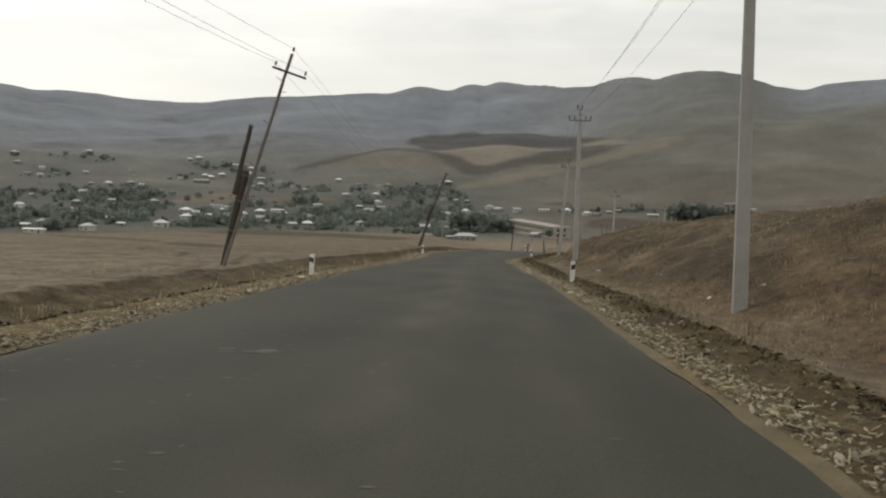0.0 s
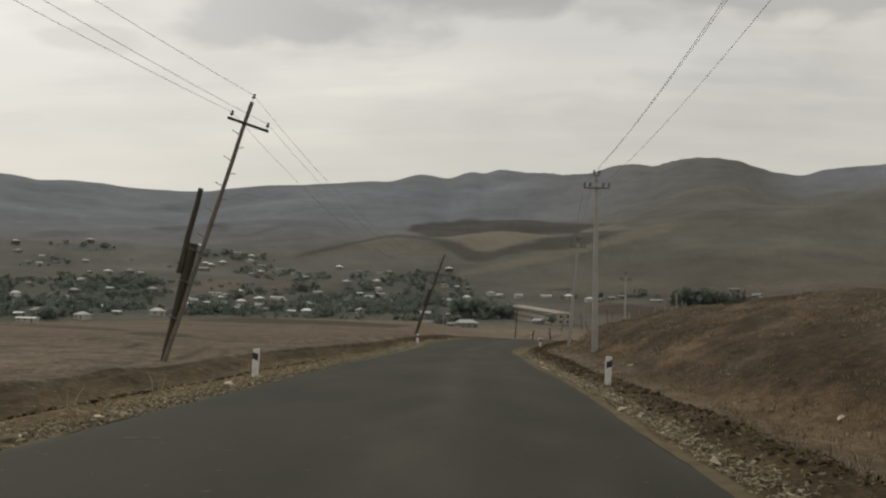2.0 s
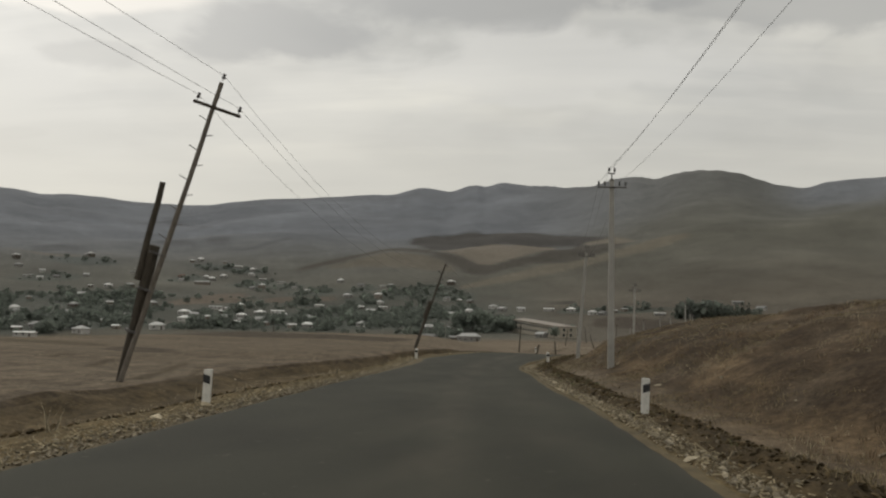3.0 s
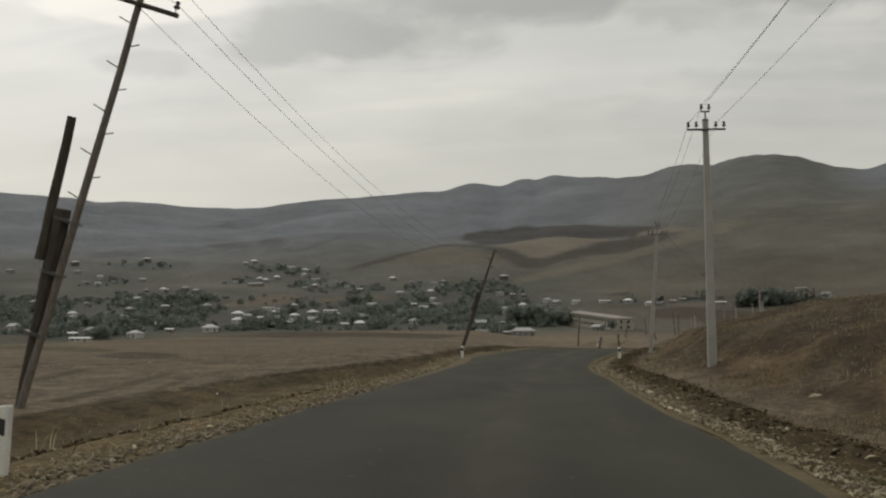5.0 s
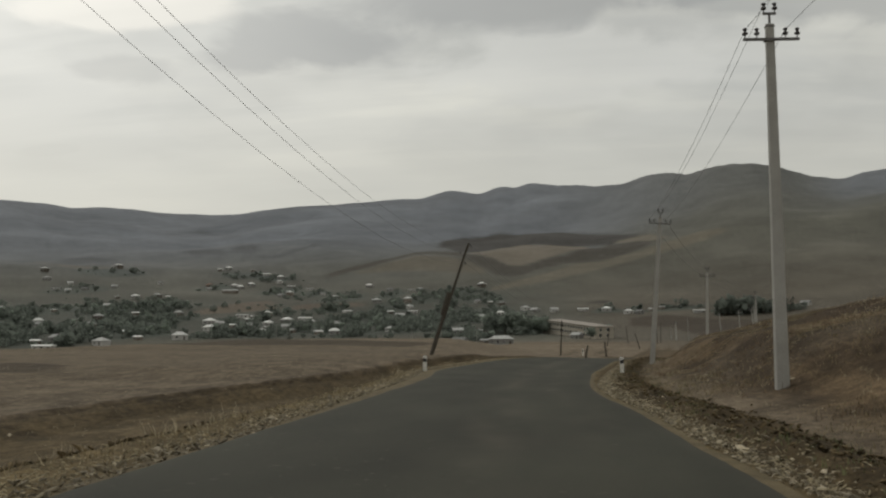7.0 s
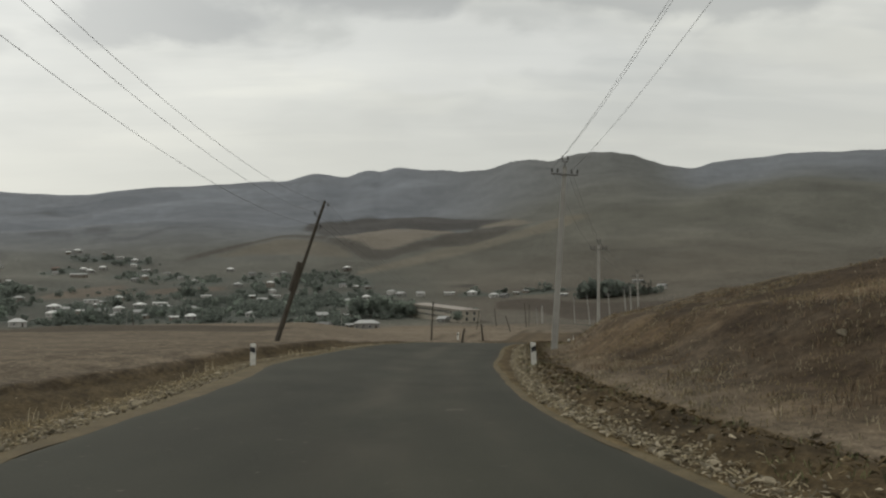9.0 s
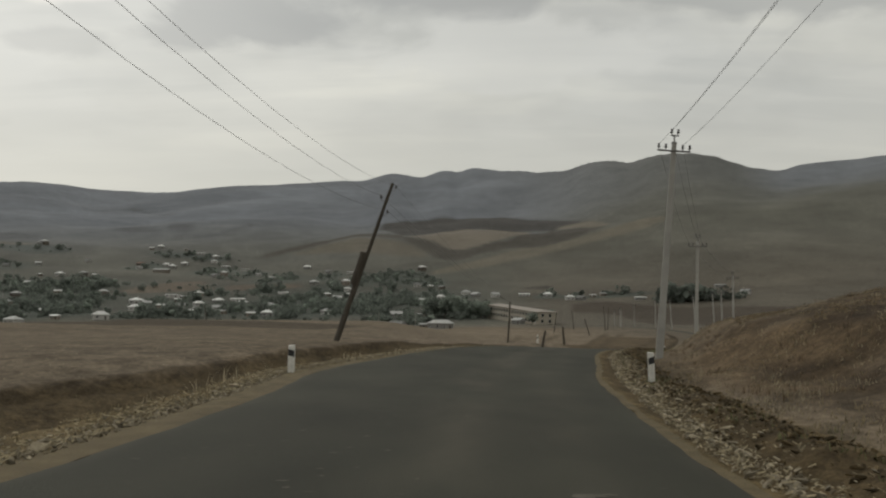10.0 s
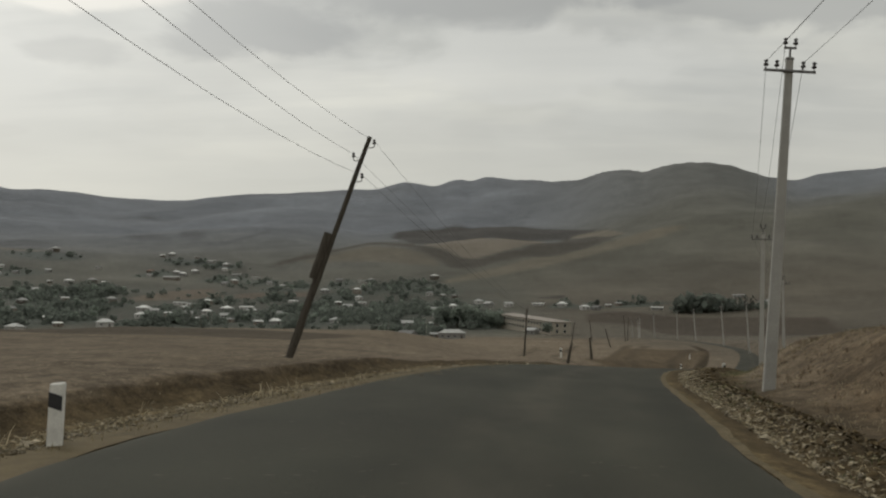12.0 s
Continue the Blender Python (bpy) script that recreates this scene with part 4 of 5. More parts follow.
protos = [house(k) for k in KINDS]
used = [False] * len(protos)
rnd = random.Random(5)
houses = []


def place_house(x, y, k, a):
    m = pose(x, y, ground(x, y), 0, 0, a) @ Matrix.Scale(rnd.uniform(.8, 1.0), 4)
    if used[k]:
        copy_thing(protos[k], m)
    else:
        protos[k].matrix_basis = m
        used[k] = True
    houses.append((x, y))


UPPER = ((-567, 1216, 2), (-422, 1250, 0), (-431, 1240, 5), (-386, 1246, 5), (-361, 1228, 4), (-337, 1216, 0), (-331, 1190, 0), (-308, 1162, 4), (-287, 1081, 2), (-291, 1057, 1), (-407, 1137, 3),
         (-399, 1112, 1), (-363, 1087, 6), (-379, 1149, 0), (-369, 1142, 0), (-361, 1164, 0), (-278, 1140, 4), (-250, 1095, 1), (-225, 1065, 4), (-202, 1147, 0), (-171, 1116, 1), (-142, 1105, 4), (-131, 1098, 0),
         (-57, 1099, 2), (-636, 1147, 2), (-554, 1030, 4), (-561, 1075, 1), (-534, 1020, 1), (-528, 1047, 1), (-508, 1082, 1), (-572, 1215, 1), (-600, 1090, 0), (-470, 1130, 1))
MIDDLE = ((-400, 960, 2), (-390, 966, 5), (-426, 963, 0), (-445, 960, 5), (-340, 777, 5), (-314, 716, 1), (-314, 704, 5), (-281, 677, 5), (-302, 778, 2), (-252, 719, 0), (-242, 713, 1), (-233, 667, 0), (-249, 790, 4),
          (-233, 771, 5), (-229, 746, 5), (-213, 702, 1), (-236, 819, 2), (-206, 723, 0), (-193, 676, 5), (-181, 687, 1), (-198, 749, 0), (-189, 773, 4), (-178, 745, 0), (-153, 727, 0), (-227, 701, 5), (-165, 987, 0),
          (-131, 985, 2), (-122, 934, 0), (-113, 891, 4), (-133, 881, 5), (-116, 827, 1), (-178, 895, 4), (-99, 666, 0))
LOWER = ((-54, 965, 1), (-40, 950, 5), (-28, 936, 5), (-27, 863, 0), (-42, 837, 1), (-33, 736, 0), (-407, 764, 5), (-362, 662, 0), (-342, 714, 2), (-309, 637, 2), (-390, 827, 1), (-433, 895, 5), (-262, 593, 5), (-230, 541, 5),
         (-281, 658, 5), (-209, 552, 0), (-211, 623, 5), (-166, 646, 5), (-142, 626, 5), (-186, 643, 5), (-132, 630, 0), (-33, 651, 5), (-49, 642, 1), (-249, 472, 4), (-264, 511, 1), (-266, 494, 5), (-233, 502, 0), (-659, 1039, 0), (-445, 749, 0), (-319, 522, 1), (-345, 635, 1))
EASTERN = ((-13.9, 470, 7), (-34.5, 472, 1), (-22, 486, 5), (29, 592, 1), (-4, 894, 0), (5, 881, 1), (23, 880, 1), (50, 881, 4), (71, 871, 0), (86, 825, 0), (94, 814, 1), (142, 802, 4), (224, 859, 4), (230, 805, 1), (108, 842, 5), (118, 850, 5))
for quarter in (UPPER, MIDDLE, LOWER, EASTERN):
    for x, y, k in quarter:
        place_house(x, y, k, 0 if k > 3 and k != 5 else rnd.choice((-25, 0, 15, 30, -15, -40, 8)))


def village_pole():
    pole = empty("village_pole", Matrix(), "slender pale electricity pole among village houses", "electricity pole", "poles in the village")
    bm = bmesh.new()
    tube(bm, [(0, 0, -.4), (0, 0, 4), (0, 0, 8)], [.17, .14, .1], 6)
    part("shaft", bm, CONCRETE, pole)
    bm = bmesh.new()
    box(bm, 0, 0, 7.6, 1.3, .1, .1)
    part("crossarm", bm, STEEL, pole)
    return pole


post_one = village_pole()
for k, (x, y) in enumerate(((-158, 580), (-118, 600), (-70, 560), (-48, 520), (-30, 540), (-205, 590), (-260, 560), (-180, 640), (-235, 690), (-90, 690), (-15, 640), (-310, 620), (-140, 650), (-345, 700))):
    m = pose(x, y, ground(x, y), 0, (2, -3, 1, 0)[k % 4], 20 * k)
    if k:
        copy_thing(post_one, m)
    else:
        post_one.matrix_basis = m


def school():
    """The long two-storey building at the village's edge."""
    a, b = Vector((11.8, 649, 0)), Vector((39.2, 585, 0))
    length = (b - a).length
    turn = math.degrees(math.atan2(b.y - a.y, b.x - a.x))
    mid = (a + b) / 2
    z = ground(30, 615) + 1.0
    ob = empty("school_building", pose(mid.x, mid.y, z, 0, 0, turn) @ pose(0, 0, 0, 0, 4.2, 0), "long pale two storey building with rows of windows", "building")
    d, h = 13.0, 7.4
    bm = bmesh.new()
    box(bm, 0, d / 2, h / 2 - 2, length, d, h + 4)
    part("wall", bm, SCHOOL_WALL, ob)
    bm = bmesh.new()
    A, B, t = length / 2 + .6, .6, .25
    low = [bm.verts.new(p) for p in ((-A, -B, h), (A, -B, h), (A, d + B, h), (-A, d + B, h))]
    up = [bm.verts.new((v.co.x, v.co.y, h + t)) for v in low]
    rg = [bm.verts.new((-A + 5, d / 2, h + 1.4)), bm.verts.new((A - 5, d / 2, h + 1.4))]
    bm.faces.new(low[::-1])
    for k in range(4):
        bm.faces.new((low[k], low[(k + 1) % 4], up[(k + 1) % 4], up[k]))
    bm.faces.new((up[0], up[1], rg[1], rg[0]))
    bm.faces.new((up[2], up[3], rg[0], rg[1]))
    bm.faces.new((up[1], up[2], rg[1]))
    bm.faces.new((up[3], up[0], rg[0]))
    part("roof", bm, ROOF_TAN, ob)

    def window(x, y, zz, along):
        bm = bmesh.new()
        sx, sy = (2.1, .16) if along else (.16, 1.6)
        box(bm, x, y, zz, sx, sy, 2.0)
        win = part("window", bm, FRAME, ob)
        bm = bmesh.new()
        if along:
            box(bm, x, y - .06, zz, 1.9, .1, 1.8)
        else:
            box(bm, x + .06, y, zz, .1, 1.4, 1.8)
        part("pane", bm, PANE, win)
    for f in range(2):
        for k in range(18):
            window((k + .5) * length / 18 - length / 2, 0, 2.1 + 3.4 * f, True)
        for y in (4, 9):
            window(length / 2, y, 2.1 + 3.4 * f, False)
    return ob


school()


# ---- trees ----
def crown_mesh(bm, height, spread, lobes, leaves, seed, slim=False):
    r = random.Random(seed)
    centres = []
    for _ in range(lobes):
        a, q = r.uniform(0, 6.28), r.uniform(.15, .62) * spread
        zz = height * (r.uniform(.42, .88) if not slim else r.uniform(.25, .95))
        size = spread * r.uniform(.34, .55) * (1 if not slim else (1.1 - zz / height))
        centres.append((math.cos(a) * q * (1 if not slim else .4), math.sin(a) * q * (1 if not slim else .4), zz, size))
    for _ in range(leaves):
        cx, cy, cz, s = r.choice(centres)
        d = Vector((r.gauss(0, 1), r.gauss(0, 1), r.gauss(0, .8))).normalized() * s * r.uniform(.55, 1.08)
        p = Vector((cx, cy, cz)) + d
        q = Euler((r.uniform(-1.2, 1.2), r.uniform(-1.2, 1.2), r.uniform(0, 6.28))).to_matrix()
        k = r.uniform(.22, .46) * spread / 3.2
        vs = [bm.verts.new(p + q @ Vector(c)) for c in ((-k, -k * .6, 0), (k * .4, -k, k * .3), (k, k * .5, -k * .1), (-k * .3, k, k * .25))]
        bm.faces.new(vs)


def tree(height, spread, mat, seed, label, slim=False):
    ob = empty("tree", Matrix(), label, "tree", "village trees")
    r = random.Random(seed)
    bm = bmesh.new()
    tube(bm, [(0, 0, -.5), (.05, 0, height * .25), (.1, .08, height * .5), (.05, .1, height * .8)], [.026 * height, .021 * height, .015 * height, .005 * height], 6)
    for k in range(5):
        a = k * 1.256 + r.uniform(-.3, .3)
        z0 = height * (.28 + .09 * k)
        tube(bm, [(.05, .04, z0), (math.cos(a) * spread * .4, math.sin(a) * spread * .4, z0 + height * .12), (math.cos(a) * spread * .7, math.sin(a) * spread * .7, z0 + height * .2)],
             [.010 * height, .007 * height, .003 * height], 5)
    part("trunk", bm, BARK, ob)
    bm = bmesh.new()
    crown_mesh(bm, height, spread, 11, 520, seed + 1, slim)
    part("crown", bm, mat, ob)
    return ob


tree_kinds = [tree(6.5, 3.2, LEAF, 31, "green broadleaf tree among village houses, paled by painted haze"), tree(8.5, 3.8, LEAF, 32, "green broadleaf tree among village houses, paled by painted haze"),
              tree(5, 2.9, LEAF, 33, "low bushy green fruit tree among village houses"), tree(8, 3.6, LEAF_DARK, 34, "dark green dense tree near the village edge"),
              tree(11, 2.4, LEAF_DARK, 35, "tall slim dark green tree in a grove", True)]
tree_used = [False] * 5


def plant(x, y, k, scale=1.0):
    m = pose(x, y, ground(x, y) - .2, 0, 0, rnd.uniform(0, 360))
    if tree_used[k]:
        ob = copy_thing(tree_kinds[k], m)
    else:
        ob, tree_used[k] = tree_kinds[k], True
        ob.matrix_basis = m
    ob.scale = (scale, scale, scale * rnd.uniform(.85, 1.1))


for cx, cy, rx, ry, n in GREEN:
    for _ in range(n // 5):
        a, q = rnd.uniform(0, 6.28), math.sqrt(rnd.random())
        x, y = cx + math.cos(a) * rx * q, cy + math.sin(a) * ry * q
        if not any(abs(x - hx) < 7 and -34 < y - hy < 7 for hx, hy in houses):
            plant(x, y, rnd.choice((0, 1, 2, 3, 0, 2)), rnd.uniform(.55, .95))
for _ in range(30):
    plant(rnd.uniform(-30, 13), rnd.uniform(640, 672), 3, rnd.uniform(1.1, 1.8))
for k in range(34):
    plant(150 + 1.75 * k + rnd.uniform(-1, 1), 768 + rnd.uniform(-5, 6), 4, rnd.uniform(.95, 1.15))
plant(36, 572, 3, 1.0)


def thicket(name, spots, label, seed):
    """Far orchards and hedges that nobody could count: leaf clumps in one mesh."""
    g = np.random.default_rng(seed)
    co, n = [], 0
    for cx, cy, rx, ry, count, tall in spots:
        a, q = g.uniform(0, 6.28, count), np.sqrt(g.uniform(0, 1, count))
        x, y = cx + np.cos(a) * rx * q, cy + np.sin(a) * ry * q
        clear = np.ones(count, bool)
        for hx, hy in houses:
            clear &= ~((np.abs(x - hx) < 8) & (y < hy + 6) & (y > hy - 30))
        x, y = x[clear], y[clear]
        count = len(x)
        z, h = land(x, y), tall * np.clip(g.lognormal(-.2, .5, count), .3, 2.3)
        for k in range(count):
            m = 60
            p = g.normal(0, 1, (m, 3))
            p /= np.linalg.norm(p, axis=1)[:, None]
            p *= g.uniform(.5, 1, (m, 1)) * np.array((*g.uniform(.5, 1.25, 2), .5)) * h[k]
            p += (x[k], y[k], z[k] + .5 * h[k])
            d1, d2 = g.normal(0, .13, (m, 3)) * h[k], g.normal(0, .13, (m, 3)) * h[k]
            co.append(np.stack([p - d1, p - d2 * .8, p + d1, p + d2], 1).reshape(-1, 3))
    co = np.concatenate(co)
    me = bpy.data.meshes.new(name)
    me.from_pydata(co.tolist(), [], (np.arange(len(co) // 4)[:, None] * 4 + np.arange(4)).tolist())
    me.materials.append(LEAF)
    return tagged(new(name, me), label, "orchard", kind="stuff")


thicket("orchard", [(x, y, rx * 1.1, ry, int(n * 1.5), 3.9 if y < 960 else 3.3) for x, y, rx, ry, n in GREEN]
        + [(180, 775, 40, 10, 55, 6.6), (-300, 890, 80, 50, 30, 3.6), (-430, 930, 70, 40, 22, 3.6), (-250, 1060, 60, 40, 22, 3.4), (-340, 1190, 60, 40, 22, 3.6), (-200, 850, 60, 50, 26, 3.8), (-150, 600, 90, 30, 36, 3.4)],
        "green orchards and hedges between village houses, paled by painted haze", 61)


# ---- pale patches on the asphalt ----
def road_patch(x, y, sx, sy, seed):
    """A scuffed mark: a few ragged flecks close together."""
    r = random.Random(seed)
    bm = bmesh.new()
    for _ in range(1 + int(14 * sx)):
        cx, cy = x + r.uniform(-.8, .8) * sx, y + r.uniform(-.8, .8) * sy
        qx, qy = sx * r.uniform(.25, .5), sy * r.uniform(.12, .35)
        vs = []
        for k in range(9):
            a, q = k * 6.2832 / 9, r.uniform(.5, 1.1)
            px, py = cx + math.cos(a) * qx * q, cy + math.sin(a) * qy * q
            vs.append(bm.verts.new((px, py, ground(px, py) + .049 + .0003 * len(bm.faces))))
        bm.faces.new(vs)
    part("pale_patch", bm, GRAVEL_PALE, road, "pale scuffed mark on asphalt")


GRAVEL_PALE = material("pale_grit", (.095, .087, .068), .95, .25, 5, 40, .2)
PATCHES = ((-1.58, 10.6, .45, .25), (.71, 60.9, .3, .28), (1.25, 60.1, .08, .1), (.47, 42.9, .1, .1), (.78, 42.9, .12, .1), (1.36, 77.7, .14, .12), (1.6, 77.4, .15, .12), (1.92, 77.5, .14, .12), (2.51, 85.2, .35, .08), (2.96, 84.6, .3, .08), (1.61, 38.5, .2, .1), (-.75, 14.5, .2, .1), (-2.9, 19, .3, .12))
for k, p in enumerate(PATCHES):
    road_patch(*p, 70 + k)


g = np.random.default_rng(77)
n = 900
fy, fu = g.uniform(4, 108, n), g.uniform(-3.3, 3.2, n)
fu = np.where(g.random(n) < .6, -np.abs(fu), fu)
fx, co = ROAD_X(fy) + fu, []
sx, sy = g.uniform(.015, .07, n), g.uniform(.01, .035, n)
for cx, cy in ((-1, -.4), (.2, -1), (1, .3), (-.1, 1)):
    px, py = fx + cx * sx, fy + cy * sy
    co.append(np.stack([px, py, land(px, py) + .0485], -1))
me = bpy.data.meshes.new("grit_specks")
me.from_pydata(np.stack(co, 1).reshape(-1, 3).tolist(), [], (np.arange(n)[:, None] * 4 + np.arange(4)).tolist())
me.materials.append(GRAVEL_PALE)
specks = new("grit_specks", me)
specks.parent = road
tagged(specks, "pale flecks of grit on the asphalt", kind="stuff")


# ---- weeds and dry grass ----
def tufts(name, count, spot, blades, tall, mat, label, seed):
    """Clumps of bent grass blades, as one mesh."""
    g = np.random.default_rng(seed)
    x, y = spot(g, count)
    z = np.repeat(land(x, y), blades) - .02
    s = np.repeat(g.uniform(.6, 1.3, count), blades)
    n = count * blades
    x, y = np.repeat(x, blades) + g.uniform(-.14, .14, n) * s, np.repeat(y, blades) + g.uniform(-.14, .14, n) * s
    a, h = g.uniform(0, 6.28, n), tall * s * g.uniform(.5, 1.1, n)
    dx, dy = np.cos(a) * h * g.uniform(.2, .9, n), np.sin(a) * h * g.uniform(.2, .9, n)
    wx, wy = -np.sin(a) * .006 * (1 + tall), np.cos(a) * .006 * (1 + tall)
    co = np.stack([np.stack(p, -1) for p in ((x - wx, y - wy, z), (x + wx, y + wy, z), (x + dx * .4 + wx * .7, y + dy * .4 + wy * .7, z + h * .6),
                                             (x + dx * .4 - wx * .7, y + dy * .4 - wy * .7, z + h * .6), (x + dx, y + dy, z + h))], 1).reshape(-1, 3)
    k = np.arange(n)[:, None] * 5
    faces = [tuple(f) for f in (k + np.array((0, 1, 2, 3))).tolist()] + [tuple(f) for f in (k + np.array((3, 2, 4))).tolist()]
    me = bpy.data.meshes.new(name)
    me.from_pydata(co.tolist(), [], faces)
    me.materials.append(mat)
    return tagged(new(name, me), label, "grass", kind="stuff")


def verge(lo, hi, y0, y1, side):
    def spot(g, n):
        y = g.uniform(y0, y1, n)
        return ROAD_X(y) + side * g.uniform(lo, hi, n), y
    return spot


def clumped(lo, hi, y0, y1, side, size, seed):
    """Places gathered in drifts on one side of the road."""
    def spot(g, n):
        y, u = g.uniform(y0, y1, n * 3), g.uniform(lo, hi, n * 3)
        x = ROAD_X(y) + side * u
        order = np.argsort(-crumbs(x, y, size, seed, 3) + g.normal(0, .18, n * 3))[:n]
        return x[order], y[order]
    return spot


tufts("dry_grass", 480, verge(4.3, 5.1, 42, 115, -1), 8, .12, WEED, "brown dry grass along the ditch", 41)
tufts("dry_grass", 900, verge(5.7, 7.3, 8, 60, -1), 7, .17, STRAW, "pale withered grass in the ditch", 47)
tufts("dry_weeds", 70, verge(4.8, 5.9, 2, 110, -1), 7, .36, STRAW, "tall withered weeds along the ditch", 42)
tufts("dry_grass", 15000, clumped(5.4, 22, 6, 112, 1, 3.0, 51), 6, .10, WEED, "short brown dry grass on the bank", 43)
tufts("dry_grass", 6000, clumped(5.6, 20, 6, 112, 1, 1.6, 57), 6, .11, STRAW, "straw coloured dry grass on the bank", 44)
tufts("dead_weeds", 1500, clumped(6.2, 24, 8, 110, 1, 3.0, 59), 12, .20, DEAD, "dark brown withered weeds in clumps on the bank", 48)
tufts("low_weeds", 420, clumped(4.3, 5.6, 4, 112, 1, 3, 58), 9, .10, GREEN_WEED, "low green weeds on the earth heaped beside the shoulder", 46)
tufts("stubble", 2600, verge(7.4, 24, 14, 110, -1), 5, .06, STRAW, "short dry stubble on the field edge", 45)


# ---- stones ----
def stone_mesh(seed):
    r = random.Random(seed)
    bm = bmesh.new()
    for _ in range(11):
        v = Vector((r.gauss(0, 1), r.gauss(0, 1), r.gauss(0, 1))).normalized()
        bm.verts.new((v.x * r.uniform(1.0, 1.6), v.y * r.uniform(.4, .7), v.z * r.uniform(.2, .45)))
    out = bmesh.ops.convex_hull(bm, input=bm.verts)
    bmesh.ops.delete(bm, geom=[g for g in out["geom_interior"] if isinstance(g, bmesh.types.BMVert)], context="VERTS")
    me = bpy.data.meshes.new("stone")
    bm.to_mesh(me)
    bm.free()
    me.materials.append(STONE)
    return me


stones = [stone_mesh(80 + k) for k in range(6)]
shape = [(np.array([v.co[:] for v in m.vertices]), [tuple(p.vertices) for p in m.polygons]) for m in stones]
r = random.Random(90)


def stone_place(side, large, n, g):
    """Places on a shoulder: pale stones beside the asphalt, earth clods in the windrow beyond them."""
    y = g.uniform(4, 116, n)
    if side == -1:
        u, size = .18 - LEDGE(y) - .6 * step(44, 70, y) - np.abs(g.normal(.3, .26, n)), g.choice((.01, .014, .02, .028, .04, .055), n, p=(.25, .25, .2, .15, .1, .05))
    elif side < -1:
        y = 6 + (y - 4) * .45
        u, size = -5.35 + g.normal(0, .15, n), g.choice((.03, .045, .065, .09), n)
    elif side > 1:
        u, size = EDGE(y) + g.normal(1.4, .32, n), g.choice((.016, .022, .034, .055), n)
    else:
        u, size = EDGE(y) + .03 + .4 * step(62, 76, y) + np.abs(g.normal(.34, .3, n)), g.choice((.01, .014, .02, .028, .04, .06), n, p=(.25, .25, .2, .15, .1, .05))
    if large:
        size = size * 1.6
    if side == -1:
        size = size * (1.1 - .1 * step(40, 60, y))
    # laid in drifts, not evenly
    keep = .5 + .5 * ripple(u * 0 + 3, y, 4, 33)
    u = u + side / abs(side) * .12 * keep
    return ROAD_X(y) + u, y, size * g.uniform(.7, 1.4, n)


g = np.random.default_rng(91)
for side, parent, loose, mat, text in ((-1, shoulder_l, 14000, STONE, "loose pale stones and rubble on the shoulder"), (1, shoulder_r, 12000, STONE, "loose pale stones and rubble on the shoulder"),
                                       (2, shoulder_r, 7000, CLOD, "dark earth clods heaped along the shoulder"), (-2, shoulder_l, 1900, CLOD, "dark earth clods along the edge of the ditch")):
    x, y, s = stone_place(side, False, loose, g)
    z = land(x, y) + .022 + s * .12
    verts, faces, count = [], [], 0
    for k in range(len(x)):
        q = np.array(Euler((r.uniform(-.9, .9), r.uniform(-.6, .6), r.uniform(0, 6.28))).to_matrix())
        co, fs = shape[k % 6]
        verts.append((co * s[k]) @ q.T + (x[k], y[k], z[k]))
        faces += [tuple(i + count for i in f) for f in fs]
        count += len(co)
    me = bpy.data.meshes.new("rubble")
    me.from_pydata(np.concatenate(verts).tolist(), [], faces)
    me.materials.append(mat)
    ob = new("rubble" if abs(side) < 2 else "clods", me)
    ob.parent = parent
    tagged(ob, text, kind="stuff")
    if abs(side) > 1:
        continue
    x, y, s = stone_place(side, True, 240, g)
    z = land(x, y) + .02
    for k in range(240):
        ob = new("stone", stones[k % 6])
        ob.parent = parent
        size = max(s[k] * (1.0 if side > 0 else 1.5), .05)
        ob.matrix_basis = pose(x[k], y[k], z[k] + size * .15, r.uniform(-15, 15), r.uniform(-15, 15), r.uniform(0, 360)) @ Matrix.Scale(size, 4)
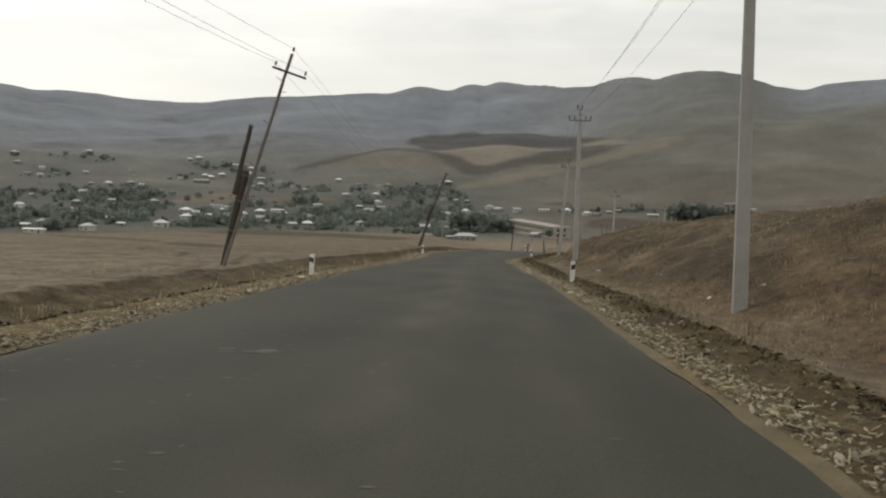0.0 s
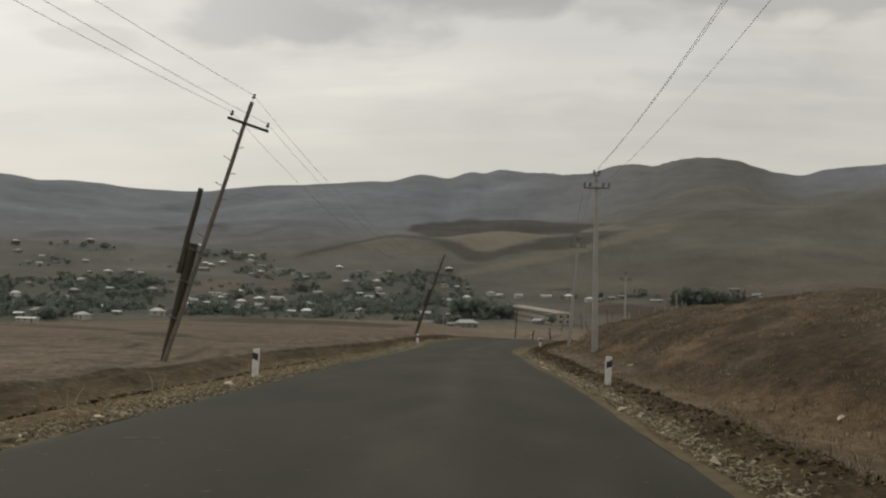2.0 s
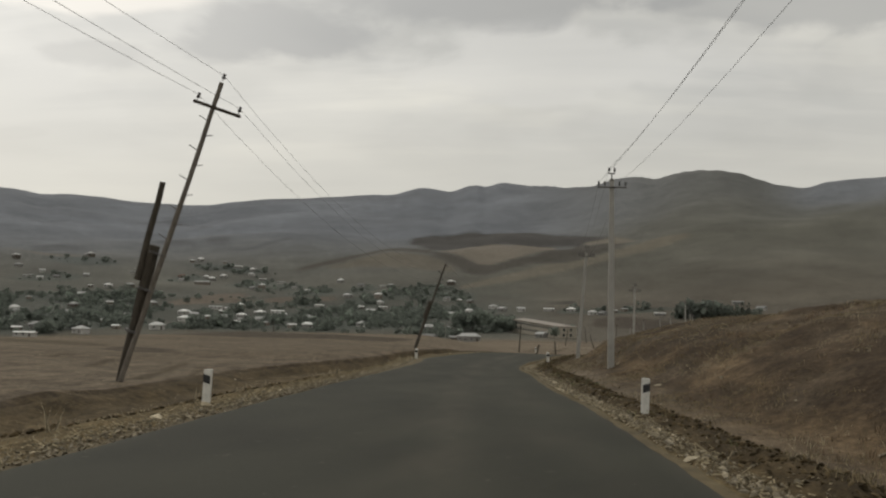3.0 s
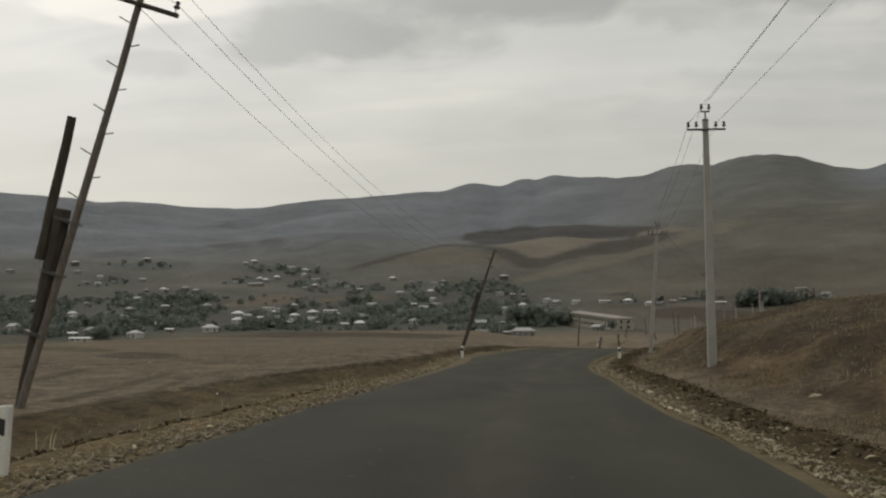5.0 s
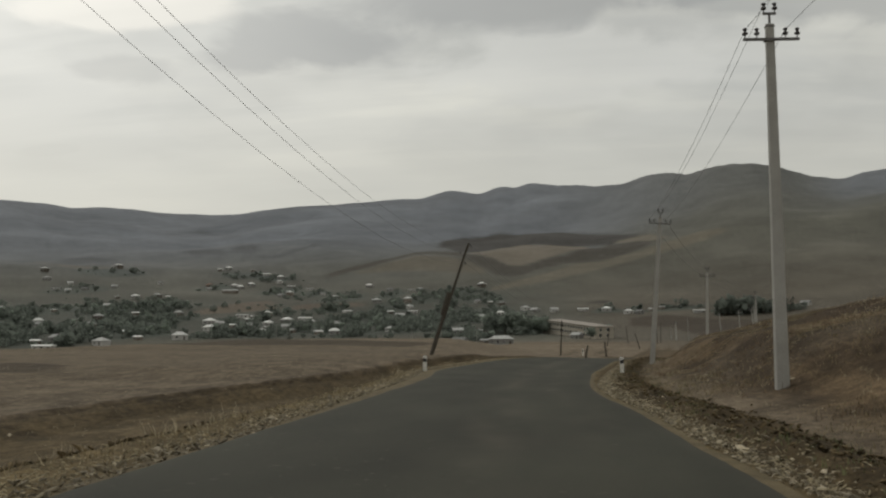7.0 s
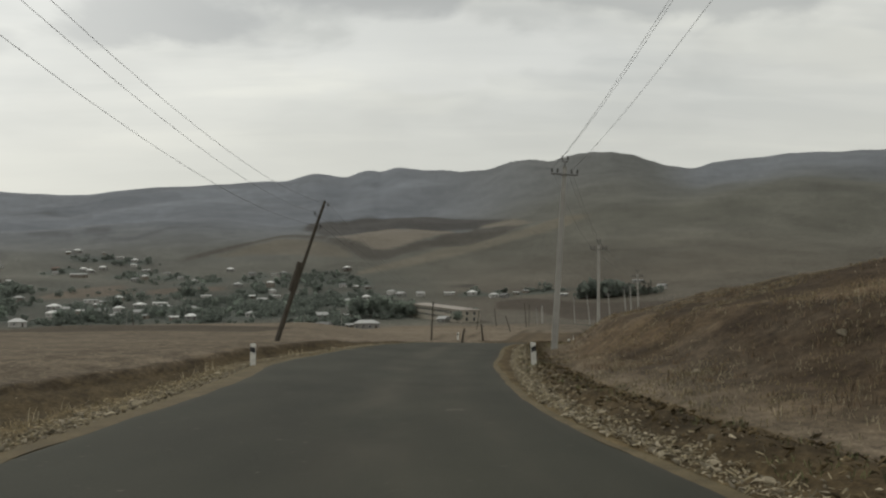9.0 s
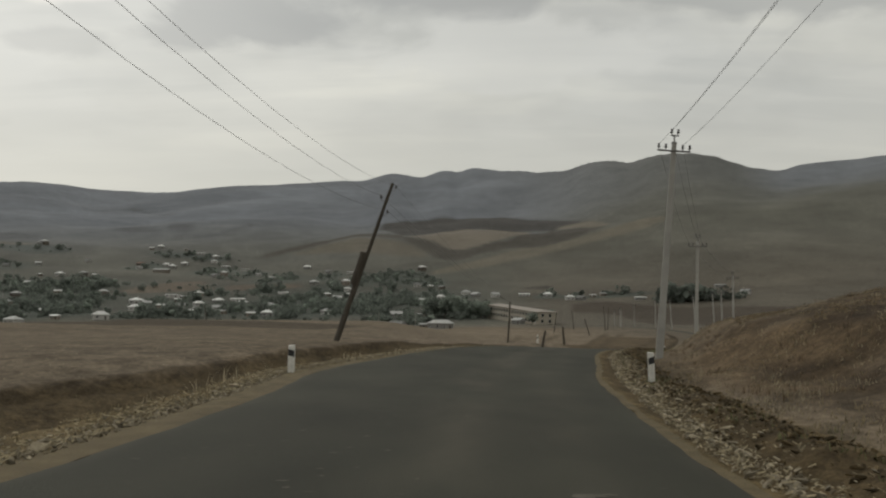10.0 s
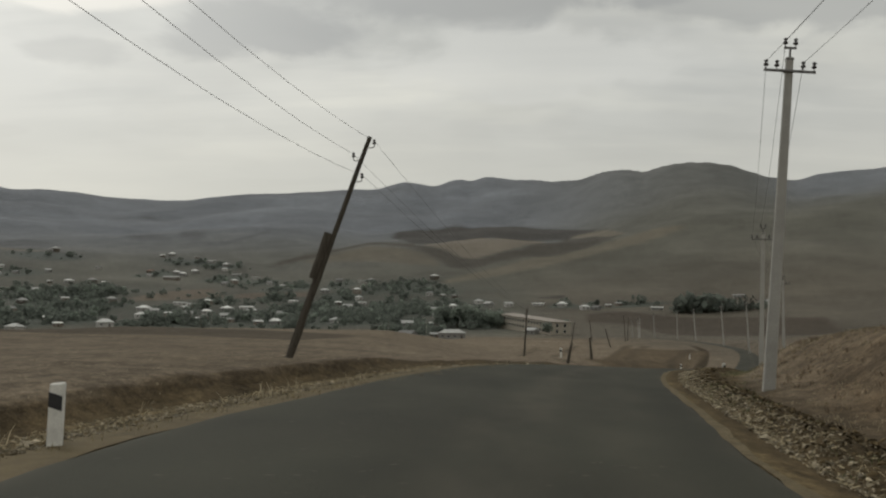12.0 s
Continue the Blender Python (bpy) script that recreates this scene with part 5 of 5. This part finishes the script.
# withered stalks and chips strewn along both shoulders
def litter(name, side, lo, hi, n, seed, label, parent):
    g = np.random.default_rng(seed)
    y = g.uniform(4, 116, n)
    lo = lo + (step(48, 72, y) - 1) * (.55 if side < 0 else 0)
    x = ROAD_X(y) + (side * (lo + LEDGE(y) - 3.4 + (hi - lo) * np.abs(g.normal(.25, .35, n))) if side < 0 else EDGE(y) + .12 + .4 * step(62, 76, y) + np.abs(g.normal(.35, .32, n)))
    a, s = g.uniform(0, 6.28, n), g.uniform(.012, .045, n) * (1 + 2 * (g.random(n) < .04))
    tilt, wide = g.normal(.12, .3, n), g.uniform(.004, .011, n)
    z = land(x, y) + .015 + wide + np.abs(tilt) * s * .5
    ex, ey, ez = np.cos(a) * s, np.sin(a) * s, tilt * s
    nx, ny = -np.sin(a) * wide, np.cos(a) * wide
    co = np.stack([np.stack(p, -1) for p in ((x - ex + nx, y - ey + ny, z - ez), (x - ex - nx, y - ey - ny, z - ez), (x - ex, y - ey, z - ez + wide * 1.5),
                                             (x + ex + nx, y + ey + ny, z + ez), (x + ex - nx, y + ey - ny, z + ez), (x + ex, y + ey, z + ez + wide * 1.5))], 1).reshape(-1, 3)
    k = np.arange(n)[:, None] * 6
    faces = []
    for f in ((0, 1, 4, 3), (1, 2, 5, 4), (2, 0, 3, 5), (0, 2, 1), (3, 4, 5)):
        faces += (k + np.array(f)).tolist()
    me = bpy.data.meshes.new(name)
    me.from_pydata(co.tolist(), [], faces)
    me.materials.append(CHIP)
    ob = new(name, me)
    ob.parent = parent
    return tagged(ob, label, kind="stuff")


litter("stalk_litter", 1, 3.65, 5.3, 8000, 95, "withered stalks and chips strewn on the shoulder", shoulder_r)
litter("stalk_litter", -1, 4.1, 5.2, 10000, 96, "withered stalks and chips strewn on the shoulder", shoulder_l)
# single rocks and clods on the bank and by the field
for x, y, s in ((9.2, 30.5, .16), (6.9, 24.5, .2), (7.6, 22.2, .16), (7.6, 62.5, .3), (6.2, 66, .26), (7.2, 33, .13), (6.5, 27, .14), (-11.8, 29, .2), (-10.5, 52, .16), (7.4, 40, .2), (8.2, 47, .16), (6.3, 44, .22), (6.8, 58, .2), (5.9, 51, .15)):
    ob = new("rock", stones[int(x * 7 + y) % 6])
    ob.matrix_basis = pose(x, y, ground(x, y) + s * .1, 8, -6, x * 57) @ Matrix.Scale(s * .6, 4)
    tagged(ob, "single pale rock lying on dry ground", "rock", "scattered rocks")
